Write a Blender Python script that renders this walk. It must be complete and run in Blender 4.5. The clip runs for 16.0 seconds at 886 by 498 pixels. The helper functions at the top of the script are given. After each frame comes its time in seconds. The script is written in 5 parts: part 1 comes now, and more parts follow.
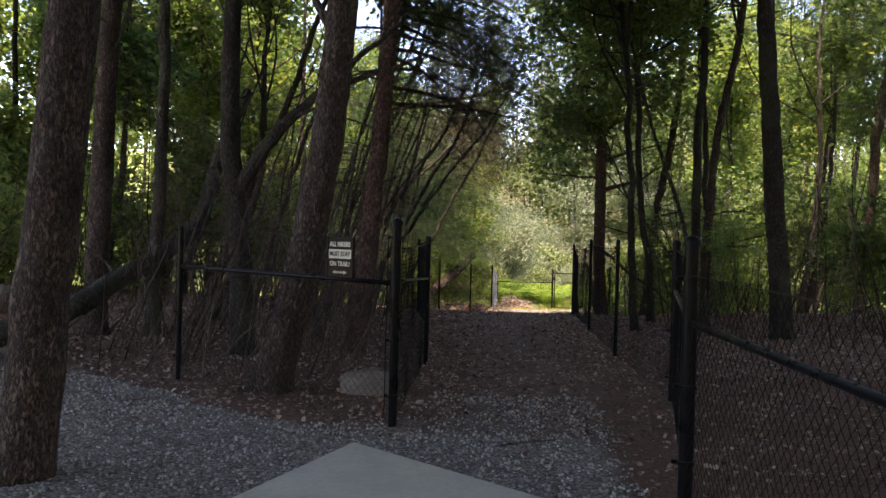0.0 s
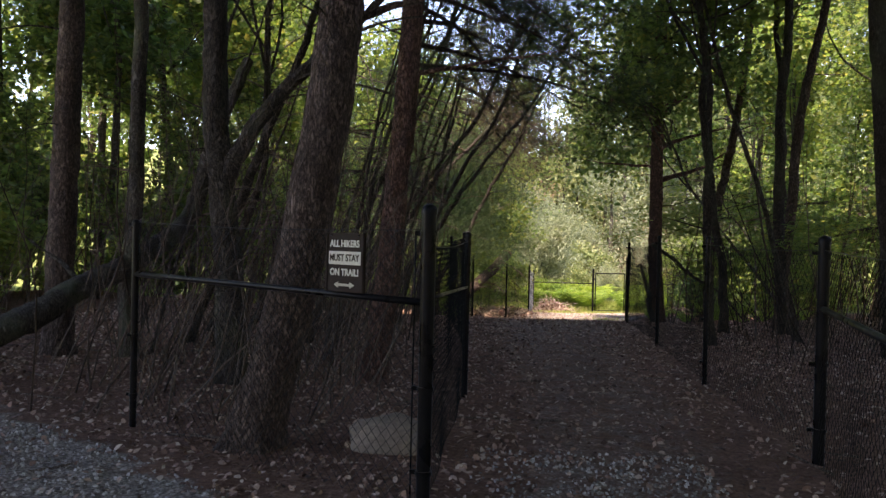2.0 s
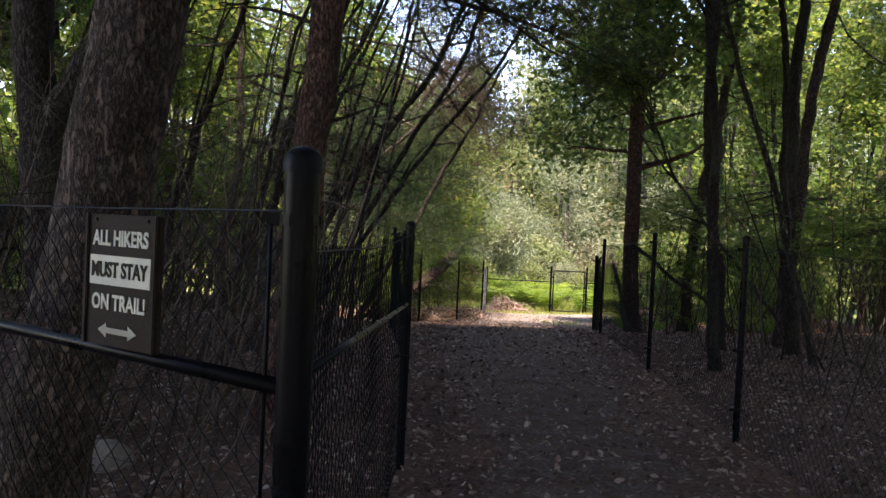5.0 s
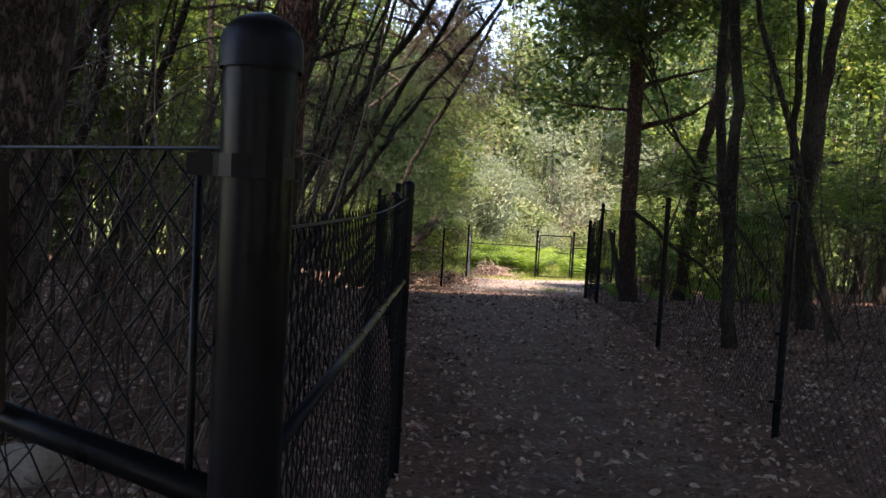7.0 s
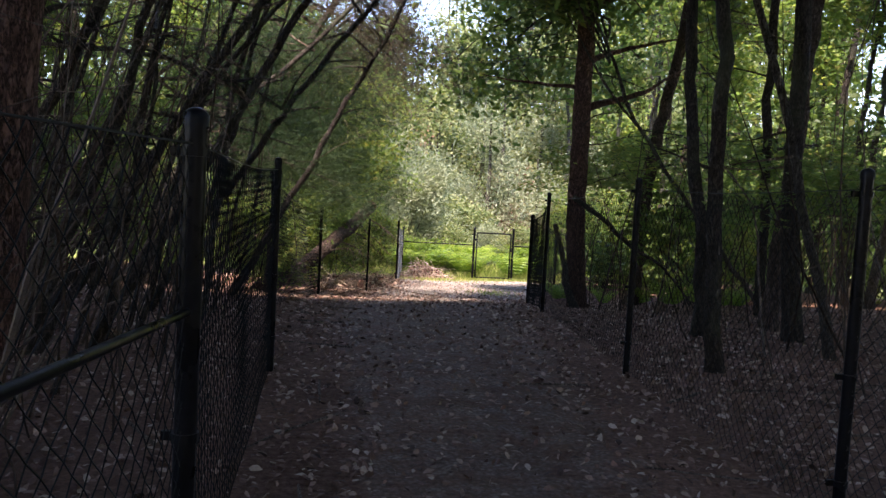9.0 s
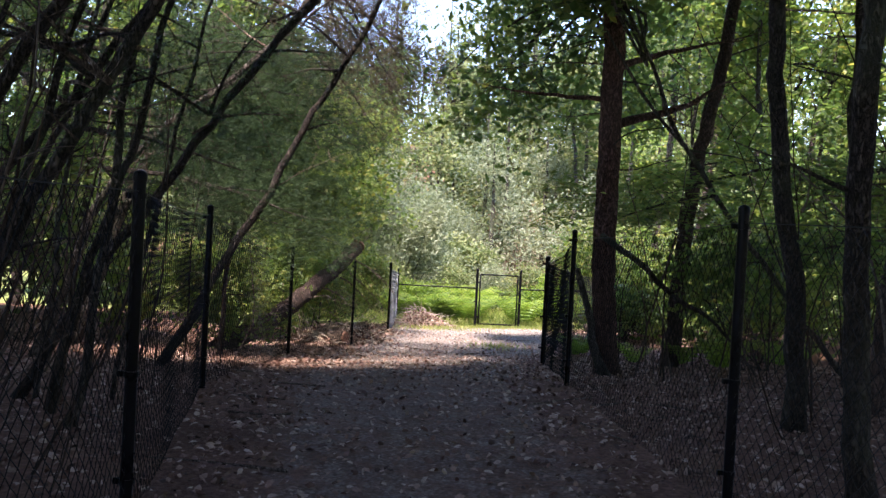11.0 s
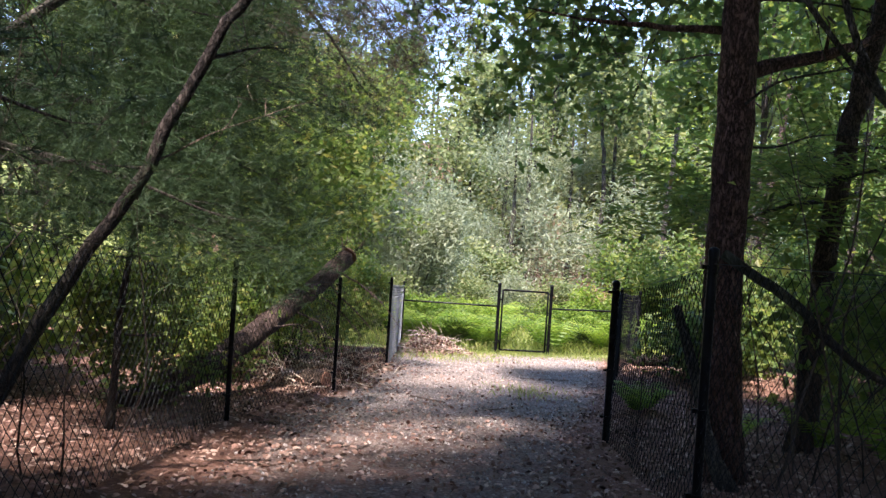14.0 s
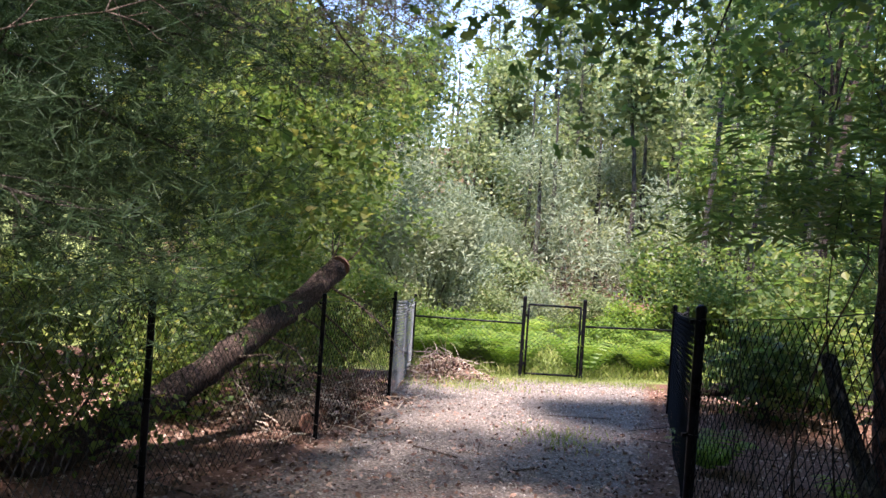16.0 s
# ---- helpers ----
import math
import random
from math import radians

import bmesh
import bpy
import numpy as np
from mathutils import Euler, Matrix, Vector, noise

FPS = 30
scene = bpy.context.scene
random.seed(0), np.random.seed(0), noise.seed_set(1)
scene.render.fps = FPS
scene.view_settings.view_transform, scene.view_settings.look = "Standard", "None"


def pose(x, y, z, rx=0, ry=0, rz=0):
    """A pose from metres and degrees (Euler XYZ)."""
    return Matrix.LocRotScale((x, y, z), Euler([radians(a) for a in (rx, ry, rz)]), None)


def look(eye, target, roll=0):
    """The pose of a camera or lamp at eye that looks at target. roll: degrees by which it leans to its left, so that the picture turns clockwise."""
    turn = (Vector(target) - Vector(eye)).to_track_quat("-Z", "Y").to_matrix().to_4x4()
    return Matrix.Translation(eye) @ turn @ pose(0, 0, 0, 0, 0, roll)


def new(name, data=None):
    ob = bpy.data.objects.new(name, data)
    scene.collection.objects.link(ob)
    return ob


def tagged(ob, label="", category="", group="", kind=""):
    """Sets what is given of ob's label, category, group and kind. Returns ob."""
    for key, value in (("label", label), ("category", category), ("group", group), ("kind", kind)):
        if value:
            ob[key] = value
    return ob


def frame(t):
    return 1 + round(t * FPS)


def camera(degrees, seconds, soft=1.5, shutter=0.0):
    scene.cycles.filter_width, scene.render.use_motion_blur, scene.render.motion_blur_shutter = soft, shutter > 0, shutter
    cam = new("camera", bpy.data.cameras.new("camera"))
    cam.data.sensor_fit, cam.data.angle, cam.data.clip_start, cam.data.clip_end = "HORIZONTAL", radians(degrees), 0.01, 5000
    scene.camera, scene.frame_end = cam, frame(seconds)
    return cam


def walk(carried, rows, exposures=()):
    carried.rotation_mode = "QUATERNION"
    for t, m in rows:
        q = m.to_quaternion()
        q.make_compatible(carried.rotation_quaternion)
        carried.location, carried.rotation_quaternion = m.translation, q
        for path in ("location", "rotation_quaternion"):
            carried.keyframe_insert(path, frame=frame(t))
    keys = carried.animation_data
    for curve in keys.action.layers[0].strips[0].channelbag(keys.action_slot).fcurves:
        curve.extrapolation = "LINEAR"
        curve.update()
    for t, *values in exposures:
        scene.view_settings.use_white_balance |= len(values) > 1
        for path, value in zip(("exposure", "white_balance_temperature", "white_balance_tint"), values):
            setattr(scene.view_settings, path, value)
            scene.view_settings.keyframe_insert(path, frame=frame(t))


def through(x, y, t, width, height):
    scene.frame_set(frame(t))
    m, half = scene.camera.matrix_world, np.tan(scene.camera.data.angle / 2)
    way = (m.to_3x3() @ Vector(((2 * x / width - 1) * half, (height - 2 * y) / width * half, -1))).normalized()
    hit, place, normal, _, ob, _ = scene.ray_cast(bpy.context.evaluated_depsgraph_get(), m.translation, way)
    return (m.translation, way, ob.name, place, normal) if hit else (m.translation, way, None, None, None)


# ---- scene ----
cam = camera(57.5, 16.0)
EXPOSURES = [(0, 2.46, 7900, 28), (7, 2.46, 7250, 28), (9, 2.48, 7050, 28), (12, 2.52, 6450, 28), (16, 2.24, 6350, 26)]
PATH = [
    (0, (0.26, -0.365, 1.528), (0.204, 1.634, 1.506), 1.6),
    (0.5, (0.171, 0.22, 1.547), (0.102, 2.219, 1.518), 1.4),
    (1, (0.135, 0.792, 1.531), (0.046, 2.79, 1.498), 1.5),
    (1.5, (0.088, 1.332, 1.522), (-0.033, 3.328, 1.488), 1.9),
    (2, (0.048, 1.851, 1.519), (-0.076, 3.847, 1.49), 1.4),
    (2.5, (0.038, 2.372, 1.533), (-0.075, 4.368, 1.504), 1.4),
    (3, (0.015, 2.851, 1.583), (-0.077, 4.849, 1.553), 1.3),
    (3.5, (0.068, 3.287, 1.561), (0.007, 5.286, 1.529), 1.7),
    (4, (0.055, 3.682, 1.543), (0.026, 5.681, 1.511), 2.0),
    (6.5, (-0.084, 5.118, 1.526), (-0.054, 7.115, 1.417), 3.4),
    (7, (-0.118, 5.278, 1.520), (-0.060, 7.272, 1.383), 3.3),
    (7.5, (-0.058, 5.639, 1.478), (0.050, 7.630, 1.318), 3.2),
    (8, (0.07, 6.217, 1.437), (0.235, 8.203, 1.269), 3.3),
    (8.5, (0.117, 6.75, 1.446), (0.312, 8.735, 1.287), 3.1),
    (9, (0.236, 7.326, 1.387), (0.444, 9.311, 1.257), 3.2),
    (11.5, (0.59, 10.434, 1.402), (0.782, 12.424, 1.376), 3.1),
    (12, (0.596, 11.145, 1.362), (0.785, 13.136, 1.342), 3.7),
    (12.5, (0.7, 11.791, 1.451), (0.873, 13.784, 1.43), 4.0),
    (13, (0.732, 12.452, 1.445), (0.912, 14.443, 1.425), 4.0),
    (13.5, (0.785, 12.979, 1.498), (0.953, 14.972, 1.47), 3.9),
    (14, (0.914, 13.551, 1.477), (1.075, 15.544, 1.444), 3.9),
    (14.5, (0.975, 14.141, 1.425), (1.124, 16.136, 1.396), 4.0),
    (15, (1.057, 14.77, 1.448), (1.187, 16.765, 1.423), 3.8),
    (15.5, (1.177, 15.34, 1.464), (1.292, 17.337, 1.444), 3.9),
    (16, (1.203, 15.909, 1.459), (1.309, 17.906, 1.441), 4.0),
]
walk(cam, [(t, look(eye, target, roll)) for t, eye, target, roll in PATH], EXPOSURES)

# ---- light ----
world = bpy.data.worlds.new("sky")
scene.world = world
world.use_nodes = True
wn = world.node_tree.nodes
sky = wn.new("ShaderNodeTexSky")
sky.sky_type, sky.sun_disc = "NISHITA", False
SUN_TO = Vector((-0.12, -0.42, 0.90)).normalized()
sky.sun_elevation = math.asin(SUN_TO.z)
sky.sun_rotation = math.atan2(SUN_TO.x, SUN_TO.y)
sky.air_density, sky.dust_density, sky.ozone_density = 1.0, 0.0, 2.5
world.node_tree.links.new(sky.outputs[0], wn["Background"].inputs[0])
wn["Background"].inputs[1].default_value = 0.15
sun = new("sun", bpy.data.lights.new("sun", "SUN"))
sun.data.energy, sun.data.angle, sun.data.color = 4.2, radians(3.5), (1.0, 0.95, 0.86)
sun.matrix_world = look(SUN_TO * 60, (0, 0, 0))

# ---- materials ----
def material(name):
    m = bpy.data.materials.new(name)
    m.use_nodes = True
    return m, m.node_tree.nodes, m.node_tree.links, m.node_tree.nodes["Principled BSDF"]


def ramp(n, stops):
    r = n.new("ShaderNodeValToRGB")
    els = r.color_ramp.elements
    while len(els) < len(stops):
        els.new(0.5)
    for e, (p, c) in zip(els, stops):
        e.position, e.color = p, (*c, 1)
    return r


def noise_tex(n, l, scale, detail=4.0, vector=None, rough=0.55):
    t = n.new("ShaderNodeTexNoise")
    t.inputs["Scale"].default_value, t.inputs["Detail"].default_value, t.inputs["Roughness"].default_value = scale, detail, rough
    if vector:
        l.new(vector, t.inputs["Vector"])
    return t


def coords(n, l, scale=(1, 1, 1), out="Object"):
    c, mp = n.new("ShaderNodeTexCoord"), n.new("ShaderNodeMapping")
    mp.inputs["Scale"].default_value = scale
    l.new(c.outputs[out], mp.inputs["Vector"])
    return mp.outputs[0]


def bump(n, l, bsdf, height, strength, distance):
    b = n.new("ShaderNodeBump")
    b.inputs["Strength"].default_value, b.inputs["Distance"].default_value = strength, distance
    l.new(height, b.inputs["Height"])
    l.new(b.outputs[0], bsdf.inputs["Normal"])


def mix_rgb(n, l, mode, fac, a, b):
    m = n.new("ShaderNodeMix")
    m.data_type, m.blend_type = "RGBA", mode
    for sock, v in ((m.inputs[0], fac), (m.inputs[6], a), (m.inputs[7], b)):
        if hasattr(v, "is_linked"):
            l.new(v, sock)
        else:
            sock.default_value = v if isinstance(v, float) else (*v, 1)
    return m.outputs[2]


def bark(name, dark, mid, pale, plates=14.0, moss=0.0):
    m, n, l, b = material(name)
    v = coords(n, l, (1, 1, 0.35))
    vo = n.new("ShaderNodeTexVoronoi")
    vo.feature = "DISTANCE_TO_EDGE"
    vo.inputs["Scale"].default_value = plates
    warp = noise_tex(n, l, 11.0, 5.0, v, 0.65)
    add = n.new("ShaderNodeVectorMath")
    add.operation = "MULTIPLY_ADD"
    l.new(warp.outputs["Color"], add.inputs[0])
    add.inputs[1].default_value = (0.30, 0.30, 0.22)
    l.new(v, add.inputs[2])
    l.new(add.outputs[0], vo.inputs["Vector"])
    r = ramp(n, ((0.0, dark), (0.14, mid), (0.55, pale)))
    l.new(vo.outputs["Distance"], r.inputs[0])
    big = noise_tex(n, l, 3.2, 5.0, coords(n, l))
    br = ramp(n, ((0.3, (0.68, 0.64, 0.62)), (0.7, (1.1, 1.07, 1.04))))
    l.new(big.outputs["Fac"], br.inputs[0])
    col = mix_rgb(n, l, "MULTIPLY", 1.0, r.outputs[0], br.outputs[0])
    fine = noise_tex(n, l, 60.0, 4.0, v)
    fr = ramp(n, ((0.3, (0.5, 0.5, 0.5)), (0.7, (1.3, 1.3, 1.3))))
    l.new(fine.outputs["Fac"], fr.inputs[0])
    col = mix_rgb(n, l, "MULTIPLY", 1.0, col, fr.outputs[0])
    if moss:
        mn = noise_tex(n, l, 2.1, 6.0, coords(n, l, (1, 1, 0.6)))
        mr = ramp(n, ((0.52, (0, 0, 0)), (0.68, (moss, moss, moss))))
        l.new(mn.outputs["Fac"], mr.inputs[0])
        col = mix_rgb(n, l, "MIX", mr.outputs[0], col, (0.10, 0.12, 0.07))
    l.new(col, b.inputs["Base Color"])
    b.inputs["Roughness"].default_value = 0.92
    b.inputs["Specular IOR Level"].default_value = 0.15
    hm = n.new("ShaderNodeMath")
    hm.operation = "MULTIPLY_ADD"
    l.new(fine.outputs["Fac"], hm.inputs[0])
    hm.inputs[1].default_value = 0.12
    rr = ramp(n, ((0.0, (0, 0, 0)), (0.22, (1, 1, 1))))
    l.new(vo.outputs["Distance"], rr.inputs[0])
    l.new(rr.outputs[0], hm.inputs[2])
    bump(n, l, b, hm.outputs[0], 0.9, 0.02)
    return m


def foliage(name, shades, through=0.45, gloss=0.35, light=1.5):
    """Thin leaves that let light through, each one a shade of its own."""
    m, n, l, b = material(name)
    g = n.new("ShaderNodeNewGeometry")
    r = ramp(n, shades)
    l.new(g.outputs["Random Per Island"], r.inputs[0])
    big = noise_tex(n, l, 0.55, 2.0, coords(n, l))
    br = ramp(n, ((0.35, (0.72, 0.78, 0.7)), (0.65, (1.2, 1.12, 1.0))))
    l.new(big.outputs["Fac"], br.inputs[0])
    col = mix_rgb(n, l, "MULTIPLY", 1.0, r.outputs[0], br.outputs[0])
    l.new(col, b.inputs["Base Color"])
    b.inputs["Roughness"].default_value = 0.5
    b.inputs["Specular IOR Level"].default_value = gloss
    t = n.new("ShaderNodeBsdfTranslucent")
    l.new(mix_rgb(n, l, "MULTIPLY", 1.0, col, (light * 1.1, light * 1.12, light * 0.78)), t.inputs["Color"])
    mx = n.new("ShaderNodeMixShader")
    mx.inputs[0].default_value = through
    l.new(b.outputs[0], mx.inputs[1])
    l.new(t.outputs[0], mx.inputs[2])
    l.new(mx.outputs[0], n["Material Output"].inputs["Surface"])
    return m


def plain(name, colour, rough, spread=0.25, scale=8.0, metal=0.0, relief=0.0, spec=0.4):
    m, n, l, b = material(name)
    v = coords(n, l)
    a, f = noise_tex(n, l, scale, 5.0, v), noise_tex(n, l, scale * 11, 3.0, v)
    lo, hi = [tuple(c * k for c in colour) for k in (1 - spread, 1 + spread)]
    r = ramp(n, ((0.3, lo), (0.7, hi)))
    l.new(a.outputs["Fac"], r.inputs[0])
    fr = ramp(n, ((0.3, (1 - spread * 0.6,) * 3), (0.7, (1 + spread * 0.6,) * 3)))
    l.new(f.outputs["Fac"], fr.inputs[0])
    l.new(mix_rgb(n, l, "MULTIPLY", 1.0, r.outputs[0], fr.outputs[0]), b.inputs["Base Color"])
    rr = ramp(n, ((0.3, (max(rough - 0.1, 0.05),) * 3), (0.7, (min(rough + 0.1, 1),) * 3)))
    l.new(a.outputs["Fac"], rr.inputs[0])
    l.new(rr.outputs[0], b.inputs["Roughness"])
    b.inputs["Metallic"].default_value, b.inputs["Specular IOR Level"].default_value = metal, spec
    if relief:
        bump(n, l, b, f.outputs["Fac"], 0.6, relief)
    return m


def islands(name, shades, rough=0.8, spec=0.25):
    m, n, l, b = material(name)
    g = n.new("ShaderNodeNewGeometry")
    r = ramp(n, shades)
    l.new(g.outputs["Random Per Island"], r.inputs[0])
    f = noise_tex(n, l, 90.0, 3.0, coords(n, l))
    fr = ramp(n, ((0.3, (0.75,) * 3), (0.7, (1.2,) * 3)))
    l.new(f.outputs["Fac"], fr.inputs[0])
    l.new(mix_rgb(n, l, "MULTIPLY", 1.0, r.outputs[0], fr.outputs[0]), b.inputs["Base Color"])
    b.inputs["Roughness"].default_value, b.inputs["Specular IOR Level"].default_value = rough, spec
    return m


PINE_BARK = bark("pine_bark", (0.035, 0.027, 0.023), (0.112, 0.079, 0.065), (0.18, 0.135, 0.112), 23.0)
RED_BARK = bark("red_pine_bark", (0.035, 0.02, 0.015), (0.125, 0.070, 0.055), (0.20, 0.125, 0.10), 22.0)
GREY_BARK = bark("grey_bark", (0.03, 0.027, 0.023), (0.085, 0.075, 0.062), (0.15, 0.135, 0.115), 22.0, 0.5)
DARK_BARK = bark("dark_bark", (0.02, 0.017, 0.014), (0.055, 0.045, 0.038), (0.10, 0.085, 0.07), 24.0, 0.3)
STRAW = islands("dry_brush", ((0.0, (0.16, 0.12, 0.09)), (0.5, (0.30, 0.24, 0.18)), (1.0, (0.46, 0.39, 0.30))), 0.9)
DEAD_WOOD = bark("dead_wood", (0.06, 0.045, 0.035), (0.17, 0.13, 0.10), (0.30, 0.25, 0.20), 26.0)
LEAF = foliage("broad_leaf", ((0.0, (0.036, 0.066, 0.022)), (0.45, (0.064, 0.108, 0.035)), (0.8, (0.098, 0.145, 0.046)), (1.0, (0.16, 0.17, 0.05))), 0.5, 0.35, 1.7)
LEAF_LIGHT = foliage("light_leaf", ((0.0, (0.065, 0.11, 0.032)), (0.5, (0.105, 0.158, 0.045)), (0.85, (0.15, 0.19, 0.055)), (1.0, (0.21, 0.20, 0.06))), 0.5, 0.3, 1.7)
LEAF_SILVER = foliage("silver_leaf", ((0.0, (0.13, 0.165, 0.115)), (0.5, (0.22, 0.26, 0.185)), (1.0, (0.31, 0.35, 0.27))), 0.35, 0.15, 1.1)
# Greyer leaf green for the distance, with haze put into the colour.
LEAF_HAZE = foliage("hazed_hill_leaf", ((0.0, (0.10, 0.14, 0.06)), (0.5, (0.16, 0.20, 0.095)), (1.0, (0.26, 0.28, 0.16))), 0.42, 0.15, 1.2)
# Needle green, lowered in place of tree shade over the near boughs.
NEEDLE = foliage("pine_needle", ((0.0, (0.020, 0.040, 0.020)), (0.6, (0.036, 0.066, 0.032)), (1.0, (0.06, 0.09, 0.042))), 0.25, 0.12, 1.2)
# Dead-needle brown, with the shadow on the boughs darkened into it.
NEEDLE_DEAD = foliage("dead_needle", ((0.0, (0.032, 0.025, 0.018)), (0.6, (0.058, 0.045, 0.033)), (1.0, (0.095, 0.074, 0.052))), 0.25, 0.2, 1.0)
# Paler copy of the pine needle that carries the hill's haze in its colour.
NEEDLE_HAZE = foliage("hazed_hill_needle", ((0.0, (0.06, 0.085, 0.05)), (0.6, (0.095, 0.13, 0.075)), (1.0, (0.14, 0.175, 0.105))), 0.35, 0.1, 1.2)
FERN = foliage("fern_leaf", ((0.0, (0.08, 0.14, 0.025)), (0.6, (0.13, 0.21, 0.035)), (1.0, (0.2, 0.26, 0.05))), 0.5, 0.3, 1.6)
GRASS = foliage("grass_blade", ((0.0, (0.13, 0.18, 0.045)), (0.6, (0.22, 0.27, 0.075)), (1.0, (0.36, 0.36, 0.15))), 0.4, 0.3, 1.4)
LITTER = islands("fallen_leaf", ((0.0, (0.045, 0.024, 0.016)), (0.35, (0.15, 0.08, 0.055)), (0.7, (0.29, 0.175, 0.125)), (1.0, (0.42, 0.31, 0.235))), 0.75)
STONE = islands("gravel_stone", ((0.0, (0.11, 0.095, 0.083)), (0.5, (0.25, 0.22, 0.19)), (1.0, (0.46, 0.415, 0.36))), 0.85)
VINYL = plain("black_vinyl", (0.005, 0.005, 0.006), 0.32, 0.3, 6.0, 0.0, 0.0006, 0.07)
WIRE = plain("wire_vinyl", (0.006, 0.007, 0.007), 0.5, 0.3, 5.0, spec=0.12)
TWIG = islands("thicket_twig", ((0.0, (0.028, 0.019, 0.014)), (0.5, (0.065, 0.046, 0.035)), (1.0, (0.12, 0.092, 0.072))), 0.9, 0.1)
GALV = plain("galvanised_wire", (0.13, 0.14, 0.145), 0.55, 0.2, 6.0, 0.3)
CONCRETE = plain("concrete", (0.42, 0.365, 0.285), 0.9, 0.12, 2.2, 0.0, 0.002)
ROCK = plain("rock", (0.19, 0.15, 0.12), 0.9, 0.35, 3.5, 0.0, 0.012)
SIGN_BROWN = plain("sign_brown", (0.022, 0.014, 0.010), 0.7, 0.25, 14.0, 0.0, 0.001, 0.12)
SIGN_CREAM = plain("sign_cream", (0.50, 0.47, 0.37), 0.6, 0.12, 20.0)
CUT_WOOD = plain("cut_wood", (0.17, 0.085, 0.055), 0.85, 0.35, 16.0, 0.0, 0.003)


def ground_material():
    """Soil and pine duff, gravel and grass, mixed by the cover weights of the ground."""
    m, n, l, b = material("ground")
    v = coords(n, l)
    a, f, s = noise_tex(n, l, 1.3, 6.0, v), noise_tex(n, l, 26.0, 5.0, v, 0.7), noise_tex(n, l, 140.0, 3.0, v)
    soil = ramp(n, ((0.25, (0.045, 0.026, 0.019)), (0.5, (0.142, 0.076, 0.052)), (0.75, (0.24, 0.145, 0.10))))
    l.new(f.outputs["Fac"], soil.inputs[0])
    sv = ramp(n, ((0.3, (0.7, 0.68, 0.66)), (0.7, (1.15, 1.12, 1.1))))
    l.new(a.outputs["Fac"], sv.inputs[0])
    soil_c = mix_rgb(n, l, "MULTIPLY", 1.0, soil.outputs[0], sv.outputs[0])
    vo = n.new("ShaderNodeTexVoronoi")
    vo.inputs["Scale"].default_value = 42.0
    l.new(v, vo.inputs["Vector"])
    gr = ramp(n, ((0.0, (0.16, 0.13, 0.11)), (0.5, (0.28, 0.235, 0.20)), (1.0, (0.43, 0.375, 0.325))))
    l.new(vo.outputs["Color"], gr.inputs[0])
    gd = ramp(n, ((0.2, (1, 1, 1)), (0.75, (0.4, 0.38, 0.36))))
    l.new(vo.outputs["Distance"], gd.inputs[0])
    gravel_c = mix_rgb(n, l, "MULTIPLY", 1.0, gr.outputs[0], gd.outputs[0])
    grass = ramp(n, ((0.3, (0.11, 0.15, 0.04)), (0.7, (0.24, 0.26, 0.09))))
    l.new(f.outputs["Fac"], grass.inputs[0])
    at = n.new("ShaderNodeAttribute")
    at.attribute_name = "cover"
    sep = n.new("ShaderNodeSeparateColor")
    l.new(at.outputs["Color"], sep.inputs[0])

    def edge(weight):
        k = n.new("ShaderNodeMath")
        k.operation = "MULTIPLY_ADD"
        l.new(noise_tex(n, l, 5.0, 5.0, v, 0.7).outputs["Fac"], k.inputs[0])
        k.inputs[1].default_value = 0.7
        l.new(weight, k.inputs[2])
        r = ramp(n, ((0.66, (0, 0, 0)), (1.06, (1, 1, 1))))
        l.new(k.outputs[0], r.inputs[0])
        return r.outputs[0]
    col = mix_rgb(n, l, "MIX", edge(sep.outputs["Red"]), soil_c, gravel_c)
    col = mix_rgb(n, l, "MIX", edge(sep.outputs["Green"]), col, grass.outputs[0])
    l.new(col, b.inputs["Base Color"])
    b.inputs["Roughness"].default_value, b.inputs["Specular IOR Level"].default_value = 0.95, 0.15
    h = n.new("ShaderNodeMath")
    h.operation = "ADD"
    l.new(f.outputs["Fac"], h.inputs[0])
    l.new(s.outputs["Fac"], h.inputs[1])
    bump(n, l, b, h.outputs[0], 0.8, 0.02)
    return m


GROUND = ground_material()

# ---- mesh helpers ----
rng = np.random.default_rng(7)


def mesh_of(name, V, F, mat, smooth=False):
    """A mesh from arrays of corners and triangles."""
    V, F = np.asarray(V, dtype=np.float32), np.asarray(F, dtype=np.int32)
    me = bpy.data.meshes.new(name)
    me.vertices.add(len(V))
    me.vertices.foreach_set("co", V.ravel())
    me.loops.add(F.size)
    me.loops.foreach_set("vertex_index", F.ravel())
    me.polygons.add(len(F))
    me.polygons.foreach_set("loop_start", np.arange(0, F.size, 3, dtype=np.int32))
    me.polygons.foreach_set("use_smooth", np.full(len(F), smooth))
    me.materials.append(mat)
    me.update(calc_edges=True)
    return me


def part_of(name, V, F, mat, parent=None, label="", smooth=False):
    ob = new(name, mesh_of(name, V, F, mat, smooth))
    if parent:
        ob.parent = parent
    if label:
        ob["label"] = label
    return ob


def part(name, bm, mat, parent=None, label="", smooth=False):
    me = bpy.data.meshes.new(name)
    bm.to_mesh(me)
    bm.free()
    me.materials.append(mat)
    for p in me.polygons:
        p.use_smooth = smooth
    ob = new(name, me)
    if parent:
        ob.parent = parent
    if label:
        ob["label"] = label
    return ob


def thing(name, label, category, group="", at=(0, 0, 0), kind=""):
    e = new(name)
    e.empty_display_size = 0.2
    e.location = at
    return tagged(e, label, category, group, kind)


